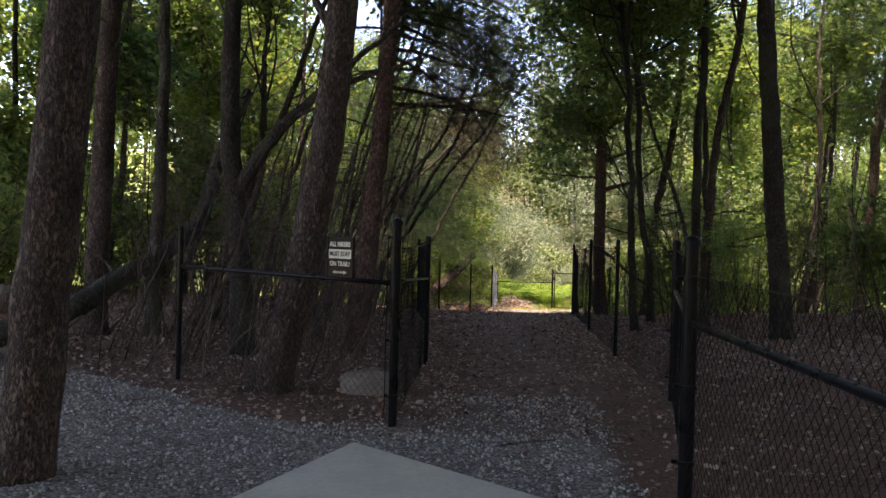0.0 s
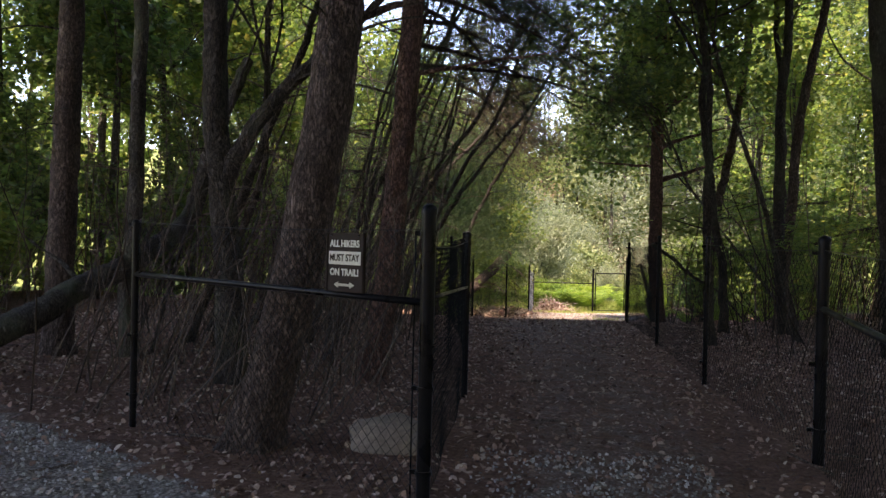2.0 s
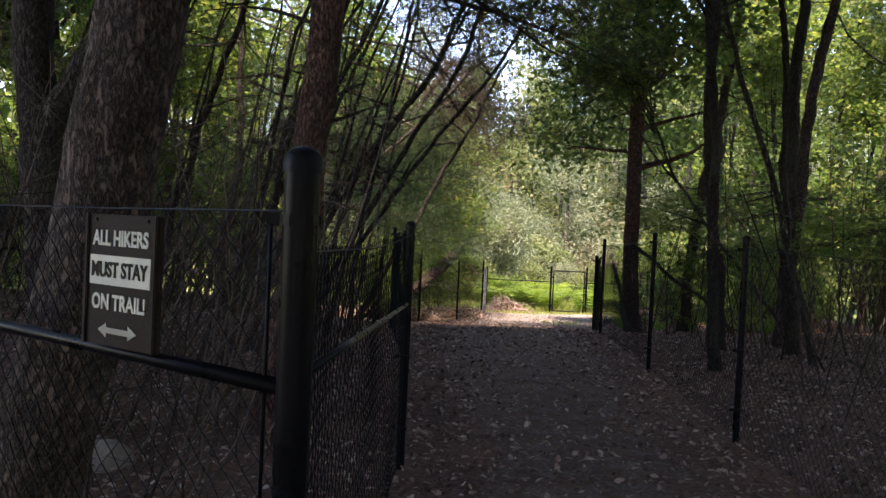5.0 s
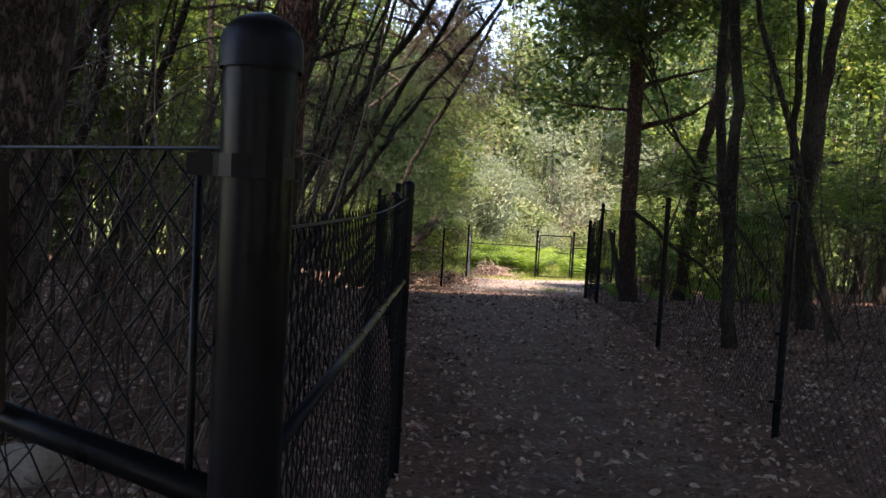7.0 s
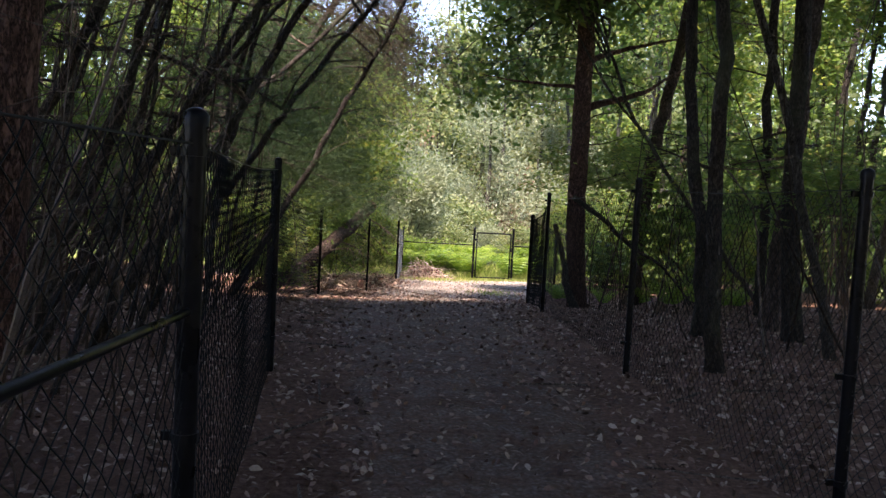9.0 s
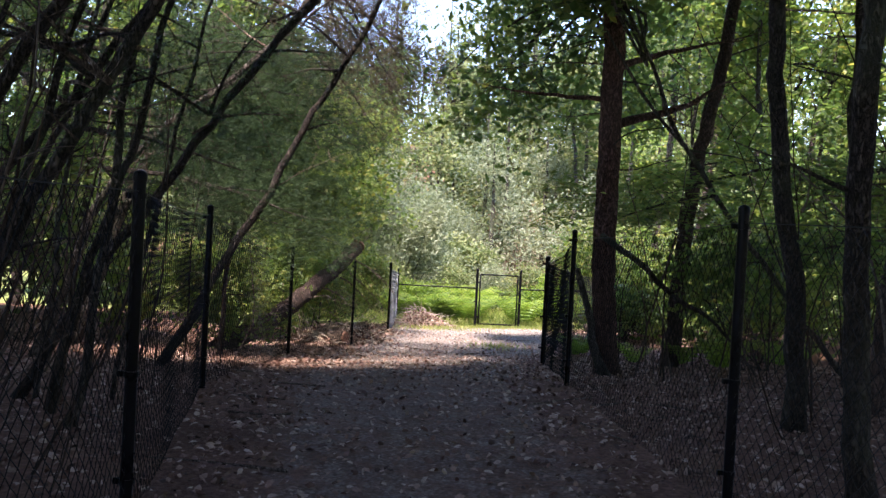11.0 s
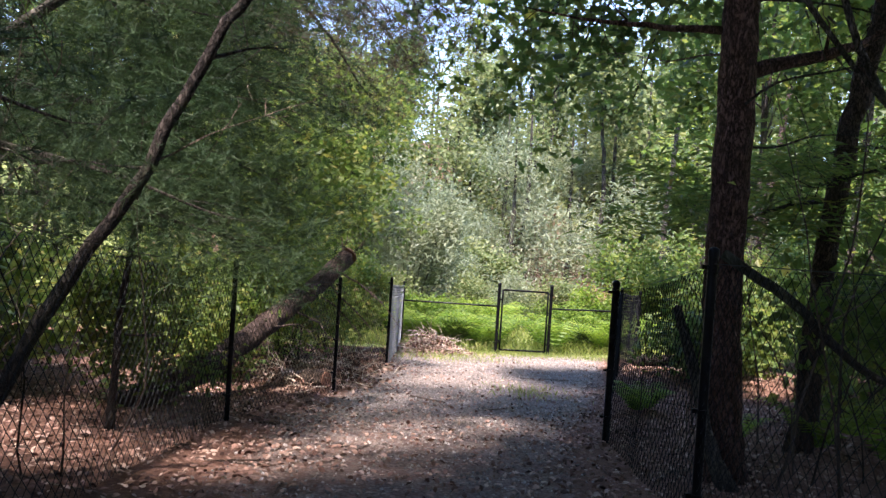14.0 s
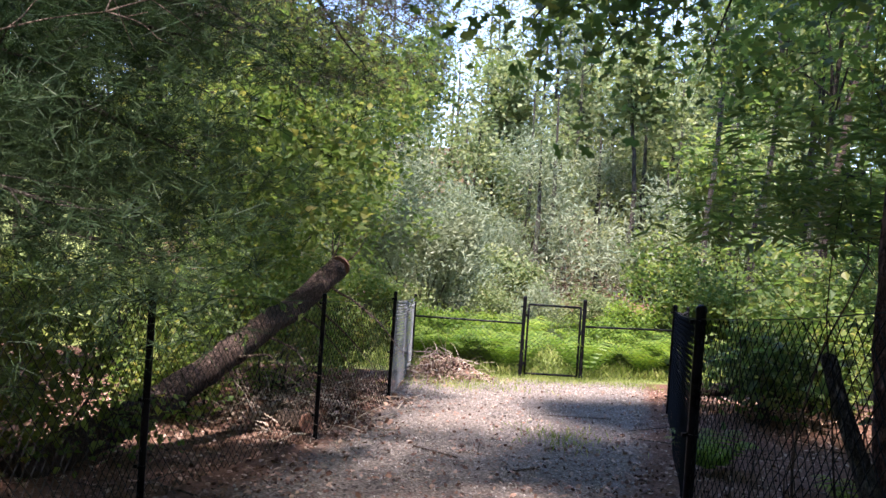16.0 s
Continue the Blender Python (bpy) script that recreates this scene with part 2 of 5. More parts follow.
def join(parts):
    V, F, k = [], [], 0
    for v, f in parts:
        V.append(v)
        F.append(np.asarray(f) + k)
        k += len(v)
    return np.concatenate(V), np.concatenate(F)


def spline(points, step):
    """Points along a smooth line through the given ones, with a radius as fourth number."""
    P = np.array(points, dtype=float)
    ext = np.vstack([2 * P[0] - P[1], P, 2 * P[-1] - P[-2]])
    out = []
    for i in range(1, len(ext) - 2):
        a, b, c, d = ext[i - 1:i + 3]
        k = max(2, int(np.linalg.norm((c - b)[:3]) / step))
        for t in np.arange(k) / k:
            out.append(0.5 * (2 * b + (c - a) * t + (2 * a - 5 * b + 4 * c - d) * t * t + (3 * b - a - 3 * c + d) * t ** 3))
    out.append(P[-1])
    return np.array(out)


def tube(points, sides=8, step=0.2, rough=0.0, wander=0.0, seed=0, flare=0.0):
    """A tapered round limb along points (x, y, z, radius); rough: uneven bark, flare: spread of the foot."""
    S = spline(points, step)
    C, R = S[:, :3].copy(), np.maximum(S[:, 3], 0.002)
    r = np.random.default_rng(seed)
    if wander:
        w = np.cumsum(r.normal(0, wander, (len(C), 3)), axis=0)
        w -= np.linspace(0, 1, len(C))[:, None] * w[-1]
        C += w
    T = np.gradient(C, axis=0)
    T /= np.linalg.norm(T, axis=1)[:, None] + 1e-9
    ref = np.array((0.0, 1.0, 0.0)) if abs(T[0, 1]) < 0.8 else np.array((1.0, 0.0, 0.0))
    U = np.cross(T, ref)
    U /= np.linalg.norm(U, axis=1)[:, None]
    W = np.cross(T, U)
    ang = np.linspace(0, 2 * np.pi, sides, endpoint=False)
    k = np.ones((len(C), sides))
    if rough:
        k += r.normal(0, rough, (len(C), sides))
        k += 0.5 * rough * np.sin(ang[None] * 3 + np.linspace(0, 9, len(C))[:, None])
    if flare:
        h = np.linalg.norm(C - C[0], axis=1)
        k *= (1 + flare * np.exp(-h / 0.22)[:, None] * (1 + 0.35 * np.sin(ang * 5 + seed)[None]))
    V = C[:, None] + (R[:, None] * k)[..., None] * (np.cos(ang)[None, :, None] * U[:, None] + np.sin(ang)[None, :, None] * W[:, None])
    n = len(C)
    i, j = np.meshgrid(np.arange(n - 1), np.arange(sides), indexing="ij")
    a, b = i * sides + j, i * sides + (j + 1) % sides
    F = np.concatenate([np.stack([a, b, b + sides], -1).reshape(-1, 3), np.stack([a, b + sides, a + sides], -1).reshape(-1, 3)])
    V = np.vstack([V.reshape(-1, 3), C[-1] + T[-1] * R[-1] * 0.5, C[0]])
    top, bot, q = n * sides, n * sides + 1, np.arange(sides)
    F = np.vstack([F, np.stack([(n - 1) * sides + q, (n - 1) * sides + (q + 1) % sides, np.full(sides, top)], -1),
                   np.stack([(q + 1) % sides, q, np.full(sides, bot)], -1)])
    return V, F


def turns(n, r, tilt=None):
    """n random rotations; tilt: how far the up axis may lean, in radians."""
    az, roll = r.uniform(0, 2 * np.pi, n), r.uniform(0, 2 * np.pi, n)
    t = np.arccos(r.uniform(-1, 1, n)) if tilt is None else np.abs(r.normal(0, tilt, n))
    ca, sa, ct, st, cr, sr = np.cos(az), np.sin(az), np.cos(t), np.sin(t), np.cos(roll), np.sin(roll)
    M = np.empty((n, 3, 3))
    M[:, 0] = np.stack([ca * ct * cr - sa * sr, -ca * ct * sr - sa * cr, ca * st], -1)
    M[:, 1] = np.stack([sa * ct * cr + ca * sr, -sa * ct * sr + ca * cr, sa * st], -1)
    M[:, 2] = np.stack([-st * cr, st * sr, ct], -1)
    return M


def scatter(template, P, M, S):
    """The template laid at every point P, turned by M and scaled by S."""
    tv, tf = template
    V = np.einsum("nij,vj->nvi", M, tv) * np.asarray(S)[:, None, None] + np.asarray(P)[:, None]
    F = tf[None] + (np.arange(len(P)) * len(tv))[:, None, None]
    return V.reshape(-1, 3), F.reshape(-1, 3)


LEAF_T = (np.array([(0, 0, 0), (0.34, 0.4, 0.10), (0, 1, -0.06), (-0.34, 0.4, 0.10), (0.0, 0.45, 0.0)], float), np.array([(0, 1, 4), (1, 2, 4), (2, 3, 4), (3, 0, 4)]))
LEAF_S = (np.array([(0, 0, 0), (0.36, 0.45, 0.08), (0, 1, -0.05), (-0.36, 0.45, 0.08)], float), np.array([(0, 1, 2), (0, 2, 3)]))
NARROW = (np.array([(0, 0, 0), (0.13, 0.4, 0.04), (0, 1, -0.12), (-0.13, 0.4, 0.04)], float), np.array([(0, 1, 2), (0, 2, 3)]))
LOBED = (np.array([(0, 0, 0), (0.16, 0.2, 0.05), (0.12, 0.32, 0.02), (0.34, 0.5, 0.08), (0.14, 0.62, 0.02), (0.2, 0.84, 0.0), (0, 1.05, -0.1),
                   (-0.2, 0.84, 0.0), (-0.14, 0.62, 0.02), (-0.34, 0.5, 0.08), (-0.12, 0.32, 0.02), (-0.16, 0.2, 0.05)], float),
         np.array([(0, 1, 11), (1, 2, 10), (1, 10, 11), (2, 3, 4), (2, 4, 8), (2, 8, 10), (10, 8, 9), (4, 5, 7), (4, 7, 8), (5, 6, 7)]))


def tuft(n, seed, flat=0.9, width=0.017):
    """A bunch of needles that spread from one twig end, one unit long."""
    r = np.random.default_rng(seed)
    V, F = [], []
    for i in range(n):
        d = r.normal(0, 1, 3) * (1, 1, flat) + (0, 0.7, 0)
        d /= np.linalg.norm(d)
        s = np.cross(d, r.normal(0, 1, 3))
        s *= width / np.linalg.norm(s)
        o = np.array((0, r.uniform(0, 0.35), 0))
        k = len(V)
        V += [o - s, o + s, o + d * r.uniform(0.7, 1.0)]
        F.append((k, k + 1, k + 2))
    return np.array(V), np.array(F)


TUFT = tuft(12, 3)
TUFT_THIN = tuft(7, 5)


def clump(template, n, seed, tilt, size, spread):
    """A spray of n leaves about its middle, one unit wide."""
    r = np.random.default_rng(seed)
    P = r.normal(0, 0.33, (n, 3)) * spread
    return scatter(template, P, turns(n, r, tilt), size * r.uniform(0.7, 1.3, n))


SPRAY = [clump(LEAF_S, 26, s, 0.9, 0.20, (1, 1, 0.55)) for s in (1, 2, 3)]
SPRAY_FINE = [clump(LEAF_S, 34, s, 0.9, 0.15, (1, 1, 0.6)) for s in (4, 5, 6)]
SPRAY_OAK = [clump(LOBED, 19, s, 1.3, 0.21, (1, 1, 0.55)) for s in (7, 8)]
SPRAY_NARROW = [clump(NARROW, 30, s, 1.3, 0.20, (0.9, 0.9, 0.9)) for s in (9, 10)]
SPRAY_BIG = [clump(LEAF_S, 12, s, 0.9, 0.30, (1, 1, 0.55)) for s in (15, 16)]
SPRAY_MID = [clump(LEAF_S, 17, s, 0.9, 0.22, (1, 1, 0.6)) for s in (17, 18)]
SPRAY_FAR = [clump(LEAF_S, 20, s, 1.0, 0.16, (1, 1, 0.6)) for s in (22, 23)]
SPRAY_PINE = [clump(TUFT, 8, s, 0.8, 0.24, (1, 1, 0.4)) for s in (11, 12)]
SPRAY_SOFT = [clump(tuft(13, 21 + s, 0.6, 0.018), 8, s, 0.7, 0.26, (1, 1, 0.45)) for s in (19, 20)]
SPRAY_FLAT = [clump(NARROW, 44, s, 0.35, 0.17, (1, 1, 0.14)) for s in (13, 14)]


def cloud(sprays, P, size, r, tilt=0.5):
    """Sprays of foliage at the points P."""
    P = np.asarray(P)
    out, pick = [], r.integers(0, len(sprays), len(P))
    for k, s in enumerate(sprays):
        Q = P[pick == k]
        if len(Q):
            out.append(scatter(s, Q, turns(len(Q), r, tilt), size * r.uniform(0.7, 1.35, len(Q))))
    return join(out)


def blob(n, centre, radii, r, shell=0.45, gaps=0.0):
    """Points through a crown: uneven lobes with gaps between them, thinner inside."""
    k = 11
    lobes = r.normal(0, 1, (k, 3))
    lobes /= np.linalg.norm(lobes, axis=1)[:, None]
    lobes *= r.uniform(0.35, 0.95, k)[:, None]
    which = r.integers(0, k, n)
    d = r.normal(0, 1, (n, 3))
    d /= np.linalg.norm(d, axis=1)[:, None]
    P = lobes[which] + d * (r.uniform(0.15, 1, n) ** shell)[:, None] * r.uniform(0.25, 0.5, k)[which][:, None]
    return np.asarray(centre) + P * np.asarray(radii)


# ---- the lie of the land ----
GY = np.array([-60, 5, 12, 14, 17.7, 21, 24.5, 27.5, 32, 42, 52, 75, 110, 200.0])
GZ = np.array([0, 0, 0.04, 0.06, -0.03, -0.40, -0.74, -0.82, -1.15, -1.45, -0.6, 5.0, 13.0, 18.0])


def ground_z(x, y):
    x, y = np.asarray(x, float), np.asarray(y, float)
    z = sum(np.interp(y + d, GY, GZ) for d in (-0.9, -0.3, 0.3, 0.9)) / 4
    off = np.clip(np.maximum(-0.9 - x, x - 3.2), 0, None)
    z = z + 0.03 * np.sin(1.7 * x + 0.4) * np.sin(1.3 * y) * np.clip(off / 1.5, 0, 1)
    z = z + 0.05 * np.clip(off - 1, 0, 6) * (0.4 + 0.6 * np.sin(0.35 * y + 0.2 * x) ** 2) * np.clip((y - 2) / 6, 0, 1)
    return z


def path_edges(y):
    """The left and right edge of the trail at y."""
    y = np.asarray(y, float)
    left = np.interp(y, [-20, 2, 5.5, 6.5, 9, 17, 22, 26, 30, 31.5], [-9, -8, -3.5, -0.15, -0.05, -0.4, -0.2, 0.8, 1.3, 1.7])
    right = np.interp(y, [-20, 4.4, 8, 13, 18, 21, 27, 31.5], [1.5, 1.5, 2.1, 2.3, 2.6, 3.1, 5.0, 6.3])
    return left, right


def gravel_lot(x, y):
    """Where the gravel turning place before the first fence lies."""
    return (x < 1.4) & (x > -9) & (y < 5.93 + np.clip(-0.74 - x, 0, 4.5) * 0.69)


def cover_of(x, y):
    left, right = path_edges(y)
    inside = np.clip(np.minimum(x - left, right - x) / 0.7, -1, 1)
    gravel = np.interp(y, [-10, 4, 5.5, 8, 12, 20, 25, 28], [0.75, 0.70, 0.50, 0.39, 0.39, 0.48, 0.80, 0.95])
    red = np.where(inside > 0, gravel * np.clip(inside + 0.25, 0, 1), 0.0)
    red = np.where(gravel_lot(x, y), np.maximum(red, np.clip(0.72 + 0.08 * (x + 1.5), 0.3, 0.75)), red)
    red = np.where(y > 31.6, 0.0, red)
    green = np.clip((y - 31.3) / 0.7, 0, 1) * np.clip(1.6 - np.abs(x - 4.5) / 22, 0, 1) * np.clip((45 - y) / 5, 0, 1)
    far = np.clip((np.maximum(-x - 9, x - 12)) / 3, 0, 1)
    return red, np.maximum(green, far)


def axis(a, b, fine, lo, hi):
    """Steps of fine between a and b, growing outside to lo and hi."""
    mid = np.arange(a, b, fine)
    up, down, s = [], [], fine
    v = b
    while v < hi:
        up.append(v)
        s *= 1.25
        v += s
    s, v = fine, a - fine
    while v > lo:
        down.append(v)
        s *= 1.25
        v -= s
    return np.concatenate([[lo], down[::-1], mid, up, [hi]])


gx, gy = axis(-6, 9, 0.2, -400, 400), axis(-2, 36, 0.2, -60, 600)
X, Y = np.meshgrid(gx, gy)
Z = ground_z(X, Y) + rng.normal(0, 0.006, X.shape)
nx = len(gx)
i, j = np.meshgrid(np.arange(len(gy) - 1), np.arange(nx - 1), indexing="ij")
a = (i * nx + j).ravel()
ground = part_of("ground", np.stack([X, Y, Z], -1).reshape(-1, 3), np.concatenate([np.stack([a, a + 1, a + nx + 1], -1), np.stack([a, a + nx + 1, a + nx], -1)]), GROUND, smooth=True)
tagged(ground, "brown woodland ground of pine duff with grey gravel trail", "ground", kind="structure")
red, green = cover_of(X, Y)
col = ground.data.color_attributes.new("cover", "FLOAT_COLOR", "POINT")
col.data.foreach_set("color", np.stack([red, green, red * 0, red * 0 + 1], -1).astype(np.float32).ravel())

# concrete pad at the start of the trail
bm = bmesh.new()
vs = [bm.verts.new((x, y, 0.035)) for x, y in ((-0.52, 5.52), (-1.02, 4.21), (-2.6, 0.1), (-2.6, -2.4), (1.15, -2.4), (1.15, 4.02), (0.72, 4.41))]
f = bm.faces.new(vs)
low = bmesh.ops.extrude_face_region(bm, geom=[f])
bmesh.ops.translate(bm, verts=[v for v in low["geom"] if isinstance(v, bmesh.types.BMVert)], vec=(0, 0, -0.12))
bmesh.ops.recalc_face_normals(bm, faces=bm.faces)
bmesh.ops.bevel(bm, geom=[e for e in bm.edges], offset=0.012, segments=2, affect="EDGES")
tagged(part("concrete_pad", bm, CONCRETE), "smooth pale concrete pad at the head of the trail", "pavement", kind="structure")

# ---- fences ----
def chain_link(p, q, height, low=0.04, bulge=0.0, seed=0, wire=0.0018, pitch=0.038, sag=0.03):
    """Woven wire between two post feet: zigzag wires that hook into one another."""
    p, q = np.array(p, float), np.array(q, float)
    L = np.linalg.norm((q - p)[:2])
    pitch = 0.05 if p[1] > 16 else pitch
    wire = 0.0026 if p[1] > 16 else wire
    r = np.random.default_rng(seed)
    nw, ns = int(L / pitch), int((height - low) / pitch)
    w = L / nw
    iw, js = np.meshgrid(np.arange(nw), np.arange(ns + 1), indexing="ij")
    side = (iw + js) % 2
    u = (iw + side) * w
    t = u / L
    h = low + js * pitch
    off = np.where(side == 0, 0.0018, -0.0018) * np.where(iw % 2 == 0, 1, -1)
    wave = bulge * np.sin(np.pi * t) * (h / height) + 0.012 * np.sin(2 * np.pi * t * 2.3 + seed) * np.sin(3.1 * h + seed)
    h = h - sag * np.sin(np.pi * t) * (h / height)
    d = (q - p)[:2] / L
    nrm = np.array((-d[1], d[0]))
    base = p[2] + (q[2] - p[2]) * t
    P = np.stack([p[0] + d[0] * u + nrm[0] * (off + wave), p[1] + d[1] * u + nrm[1] * (off + wave), base + h], -1)
    A, B = P[:, :-1].reshape(-1, 3), P[:, 1:].reshape(-1, 3)
    T = B - A
    T /= np.linalg.norm(T, axis=1)[:, None]
    N = np.tile(np.array((nrm[0], nrm[1], 0.0)), (len(T), 1))
    K = np.cross(T, N)
    ring = [wire * (math.cos(g) * N + math.sin(g) * K) for g in (0.5, 0.5 + 2.094, 0.5 + 4.189)]
    V = np.stack([A + k for k in ring] + [B + k for k in ring], 1)
    base_i = (np.arange(len(A)) * 6)[:, None, None]
    F = np.array([(0, 1, 4), (0, 4, 3), (1, 2, 5), (1, 5, 4), (2, 0, 3), (2, 3, 5)])[None] + base_i
    return V.reshape(-1, 3), F.reshape(-1, 3)


def post(name, x, y, height, radius, parent, lean=(0, 0), cap=True):
    z = float(ground_z(x, y)) - 0.03
    V, F = tube([(x, y, z, radius), (x + lean[0] / 2, y + lean[1] / 2, z + height / 2, radius), (x + lean[0], y + lean[1], z + height, radius)], 18, 0.4)
    ob = part_of(name, V, F, VINYL, parent, smooth=True)
    ob.data.set_sharp_from_angle(angle=0.7)
    if cap:
        bm = bmesh.new()
        bmesh.ops.create_uvsphere(bm, u_segments=18, v_segments=10, radius=radius * 1.12)
        bmesh.ops.delete(bm, geom=[v for v in bm.verts if v.co.z < -1e-4], context="VERTS")
        edge = [e for e in bm.edges if e.is_boundary]
        skirt = bmesh.ops.extrude_edge_only(bm, edges=edge)
        bmesh.ops.translate(bm, verts=[v for v in skirt["geom"] if isinstance(v, bmesh.types.BMVert)], vec=(0, 0, -0.025))
        for v in bm.verts:
            v.co.z *= 0.8 if v.co.z > 0 else 1
        bmesh.ops.translate(bm, verts=bm.verts, vec=(x + lean[0], y + lean[1], z + height - 0.004))
        part("post_cap", bm, VINYL, ob, smooth=True)
    return ob


def bar(name, p, q, radius, parent, sides=12):
    V, F = tube([(*p, radius), tuple((np.array(p) + np.array(q)) / 2) + (radius,), (*q, radius)], sides, 1.0)
    return part_of(name, V, F, VINYL, parent, smooth=True)


def band(x, y, z, radius, parent):
    """A clamp with its bolt that ties mesh or rail to a post."""
    bm = bmesh.new()
    bmesh.ops.create_cone(bm, cap_ends=True, segments=16, radius1=radius * 1.18, radius2=radius * 1.18, depth=0.024, matrix=Matrix.Translation((x, y, z)))
    bmesh.ops.create_cube(bm, size=1, matrix=Matrix.Translation((x - radius * 1.5, y + radius * 0.3, z)) @ Matrix.Diagonal((0.035, 0.016, 0.024, 1)))
    return part("clamp", bm, VINYL, parent)


def fence(label, feet, height, radii, rail=None, bulge=0.0, seed=0, group="chain-link fences along the trail", mat=WIRE, skip=(), tops=None):
    """Posts at the feet, wire between them, and a rail where there is one."""
    e = thing("chain_link_fence", label, "fence", group)
    G = [(x, y, float(ground_z(x, y))) for x, y in feet]
    for k, (x, y, z) in enumerate(G):
        if k not in skip:
            h = (tops or {}).get(k, height + 0.05)
            ob = post("fence_post", x, y, h + 0.03, radii[k], e)
            for zz in (0.25, 0.7, height - 0.04):
                band(x, y, z + zz, radii[k], ob)
    for k in range(len(G) - 1):
        p, q = G[k], G[k + 1]
        part_of("wire_mesh", *chain_link(p, q, height, 0.03, bulge, seed + k), mat, e)
        V, F = tube([(*p[:2], p[2] + height - 0.02, 0.0025), ((p[0] + q[0]) / 2, (p[1] + q[1]) / 2, (p[2] + q[2]) / 2 + height - 0.045, 0.0025), (*q[:2], q[2] + height - 0.02, 0.0025)], 5, 0.5)
        part_of("tension_wire", V, F, mat, e)
        if rail and rail[k]:
            za, zb, thick = rail[k] if isinstance(rail[k], tuple) else (rail[k], rail[k], 0.02)
            bar("rail", (p[0], p[1], p[2] + za), (q[0], q[1], q[2] + zb), thick, e)
    return e


LP, FL = (-0.295, 6.145), (-2.63, 7.76)
B1, B2, B3, B4, L2, L1, LC = (-0.19, 9.45), (-0.36, 13.2), (-0.72, 16.7), (-0.42, 21.4), (0.445, 24.49), (1.185, 27.05), (1.58, 32.1)
RC, RP, RQ, R0, R1, R2, R3, R4, RE = (1.40, -2.5), (1.60, 4.45), (2.30, 7.5), (2.29, 10.45), (2.41, 13.53), (2.67, 17.66), (3.23, 21.18), (5.2, 27.3), (7.0, 31.7)
GL, GR = (3.75, 31.83), (4.96, 31.83)

corner_fence = fence("black chain-link fence with a mid rail beside the corner post", [LP, FL], 1.57, [0.039, 0.026], [1.16], 0.0, 1, tops={0: 1.66, 1: 1.55})
bar("tension_bar", (LP[0] - 0.075, LP[1] + 0.052, 0.06), (LP[0] - 0.075, LP[1] + 0.052, 1.55), 0.005, corner_fence, 8)
fence("long black chain-link fence sagging between thin posts", [LP, B1, B2, B3, B4, L2, L1], 1.48, [0.039, 0.03, 0.026, 0.026, 0.025, 0.024, 0.024], [(1.18, 1.03, 0.011), 0, 0, 0, 0, 0], 0.05, 11, skip=(0,))
fence("black chain-link fence with rail beside the concrete pad", [RC, RP], 1.38, [0.03, 0.045], [1.08], 0.0, 31, tops={1: 1.56})
fence("black chain-link fence on thin posts under tall trees", [RP, RQ, R0, R1, R2, R3], 1.5, [0.045, 0.04, 0.026, 0.026, 0.026, 0.035], [1.08, 0, 0, 0, 0], -0.05, 41, skip=(0,))
fence("chain-link fence running down to the gate beside shrubs", [R3, R4, RE], 1.5, [0.03, 0.03, 0.03], None, 0.0, 61, skip=(0,))
fence("grey chain-link fence side in full sun", [L1, LC], 1.45, [0.024, 0.03], None, 0.0, 71, mat=GALV, skip=(0,))
fence("chain-link fence with a rail between corner and gate post", [LC, GL], 1.45, [0.03, 0.038], [1.08], 0.0, 81, skip=(0,), tops={1: 1.6})
fence("chain-link fence with a rail beyond the gate", [GR, RE], 1.45, [0.038, 0.03], [1.08], 0.0, 91, skip=(1,), tops={0: 1.6})


def wire_gate():
    z = float(ground_z(4.35, 31.83))
    e = thing("wire_gate", "closed black chain-link walking gate at the meadow", "gate", at=(0, 0, 0))
    x0, x1, y = GL[0] + 0.085, GR[0] - 0.075, 31.83
    for name, p, q in (("gate_frame", (x0, y, z + 0.1), (x0, y, z + 1.47)), ("gate_frame", (x1, y, z + 0.1), (x1, y, z + 1.47)),
                       ("gate_frame", (x0, y, z + 1.47), (x1, y, z + 1.47)), ("gate_frame", (x0, y, z + 0.1), (x1, y, z + 0.1))):
        bar(name, p, q, 0.022, e)
    part_of("wire_mesh", *chain_link((x0, y, z + 0.1), (x1, y, z + 0.1), 1.37, 0.0, 0.0, 5), WIRE, e)
    for zz in (0.3, 1.25):
        bm = bmesh.new()
        bmesh.ops.create_cube(bm, size=1, matrix=Matrix.Translation((x0 - 0.04, y, z + zz)) @ Matrix.Diagonal((0.09, 0.03, 0.05, 1)))
        bmesh.ops.bevel(bm, geom=bm.edges[:], offset=0.006, segments=2, affect="EDGES")
        part("hinge", bm, VINYL, e)
    bm = bmesh.new()
    bmesh.ops.create_cube(bm, size=1, matrix=Matrix.Translation((x1 + 0.035, y - 0.02, z + 0.95)) @ Matrix.Diagonal((0.10, 0.05, 0.03, 1)))
    bmesh.ops.create_cube(bm, size=1, matrix=Matrix.Translation((x1 + 0.01, y - 0.04, z + 0.98)) @ Matrix.Diagonal((0.02, 0.03, 0.10, 1)))
    part("latch", bm, VINYL, e)


wire_gate()


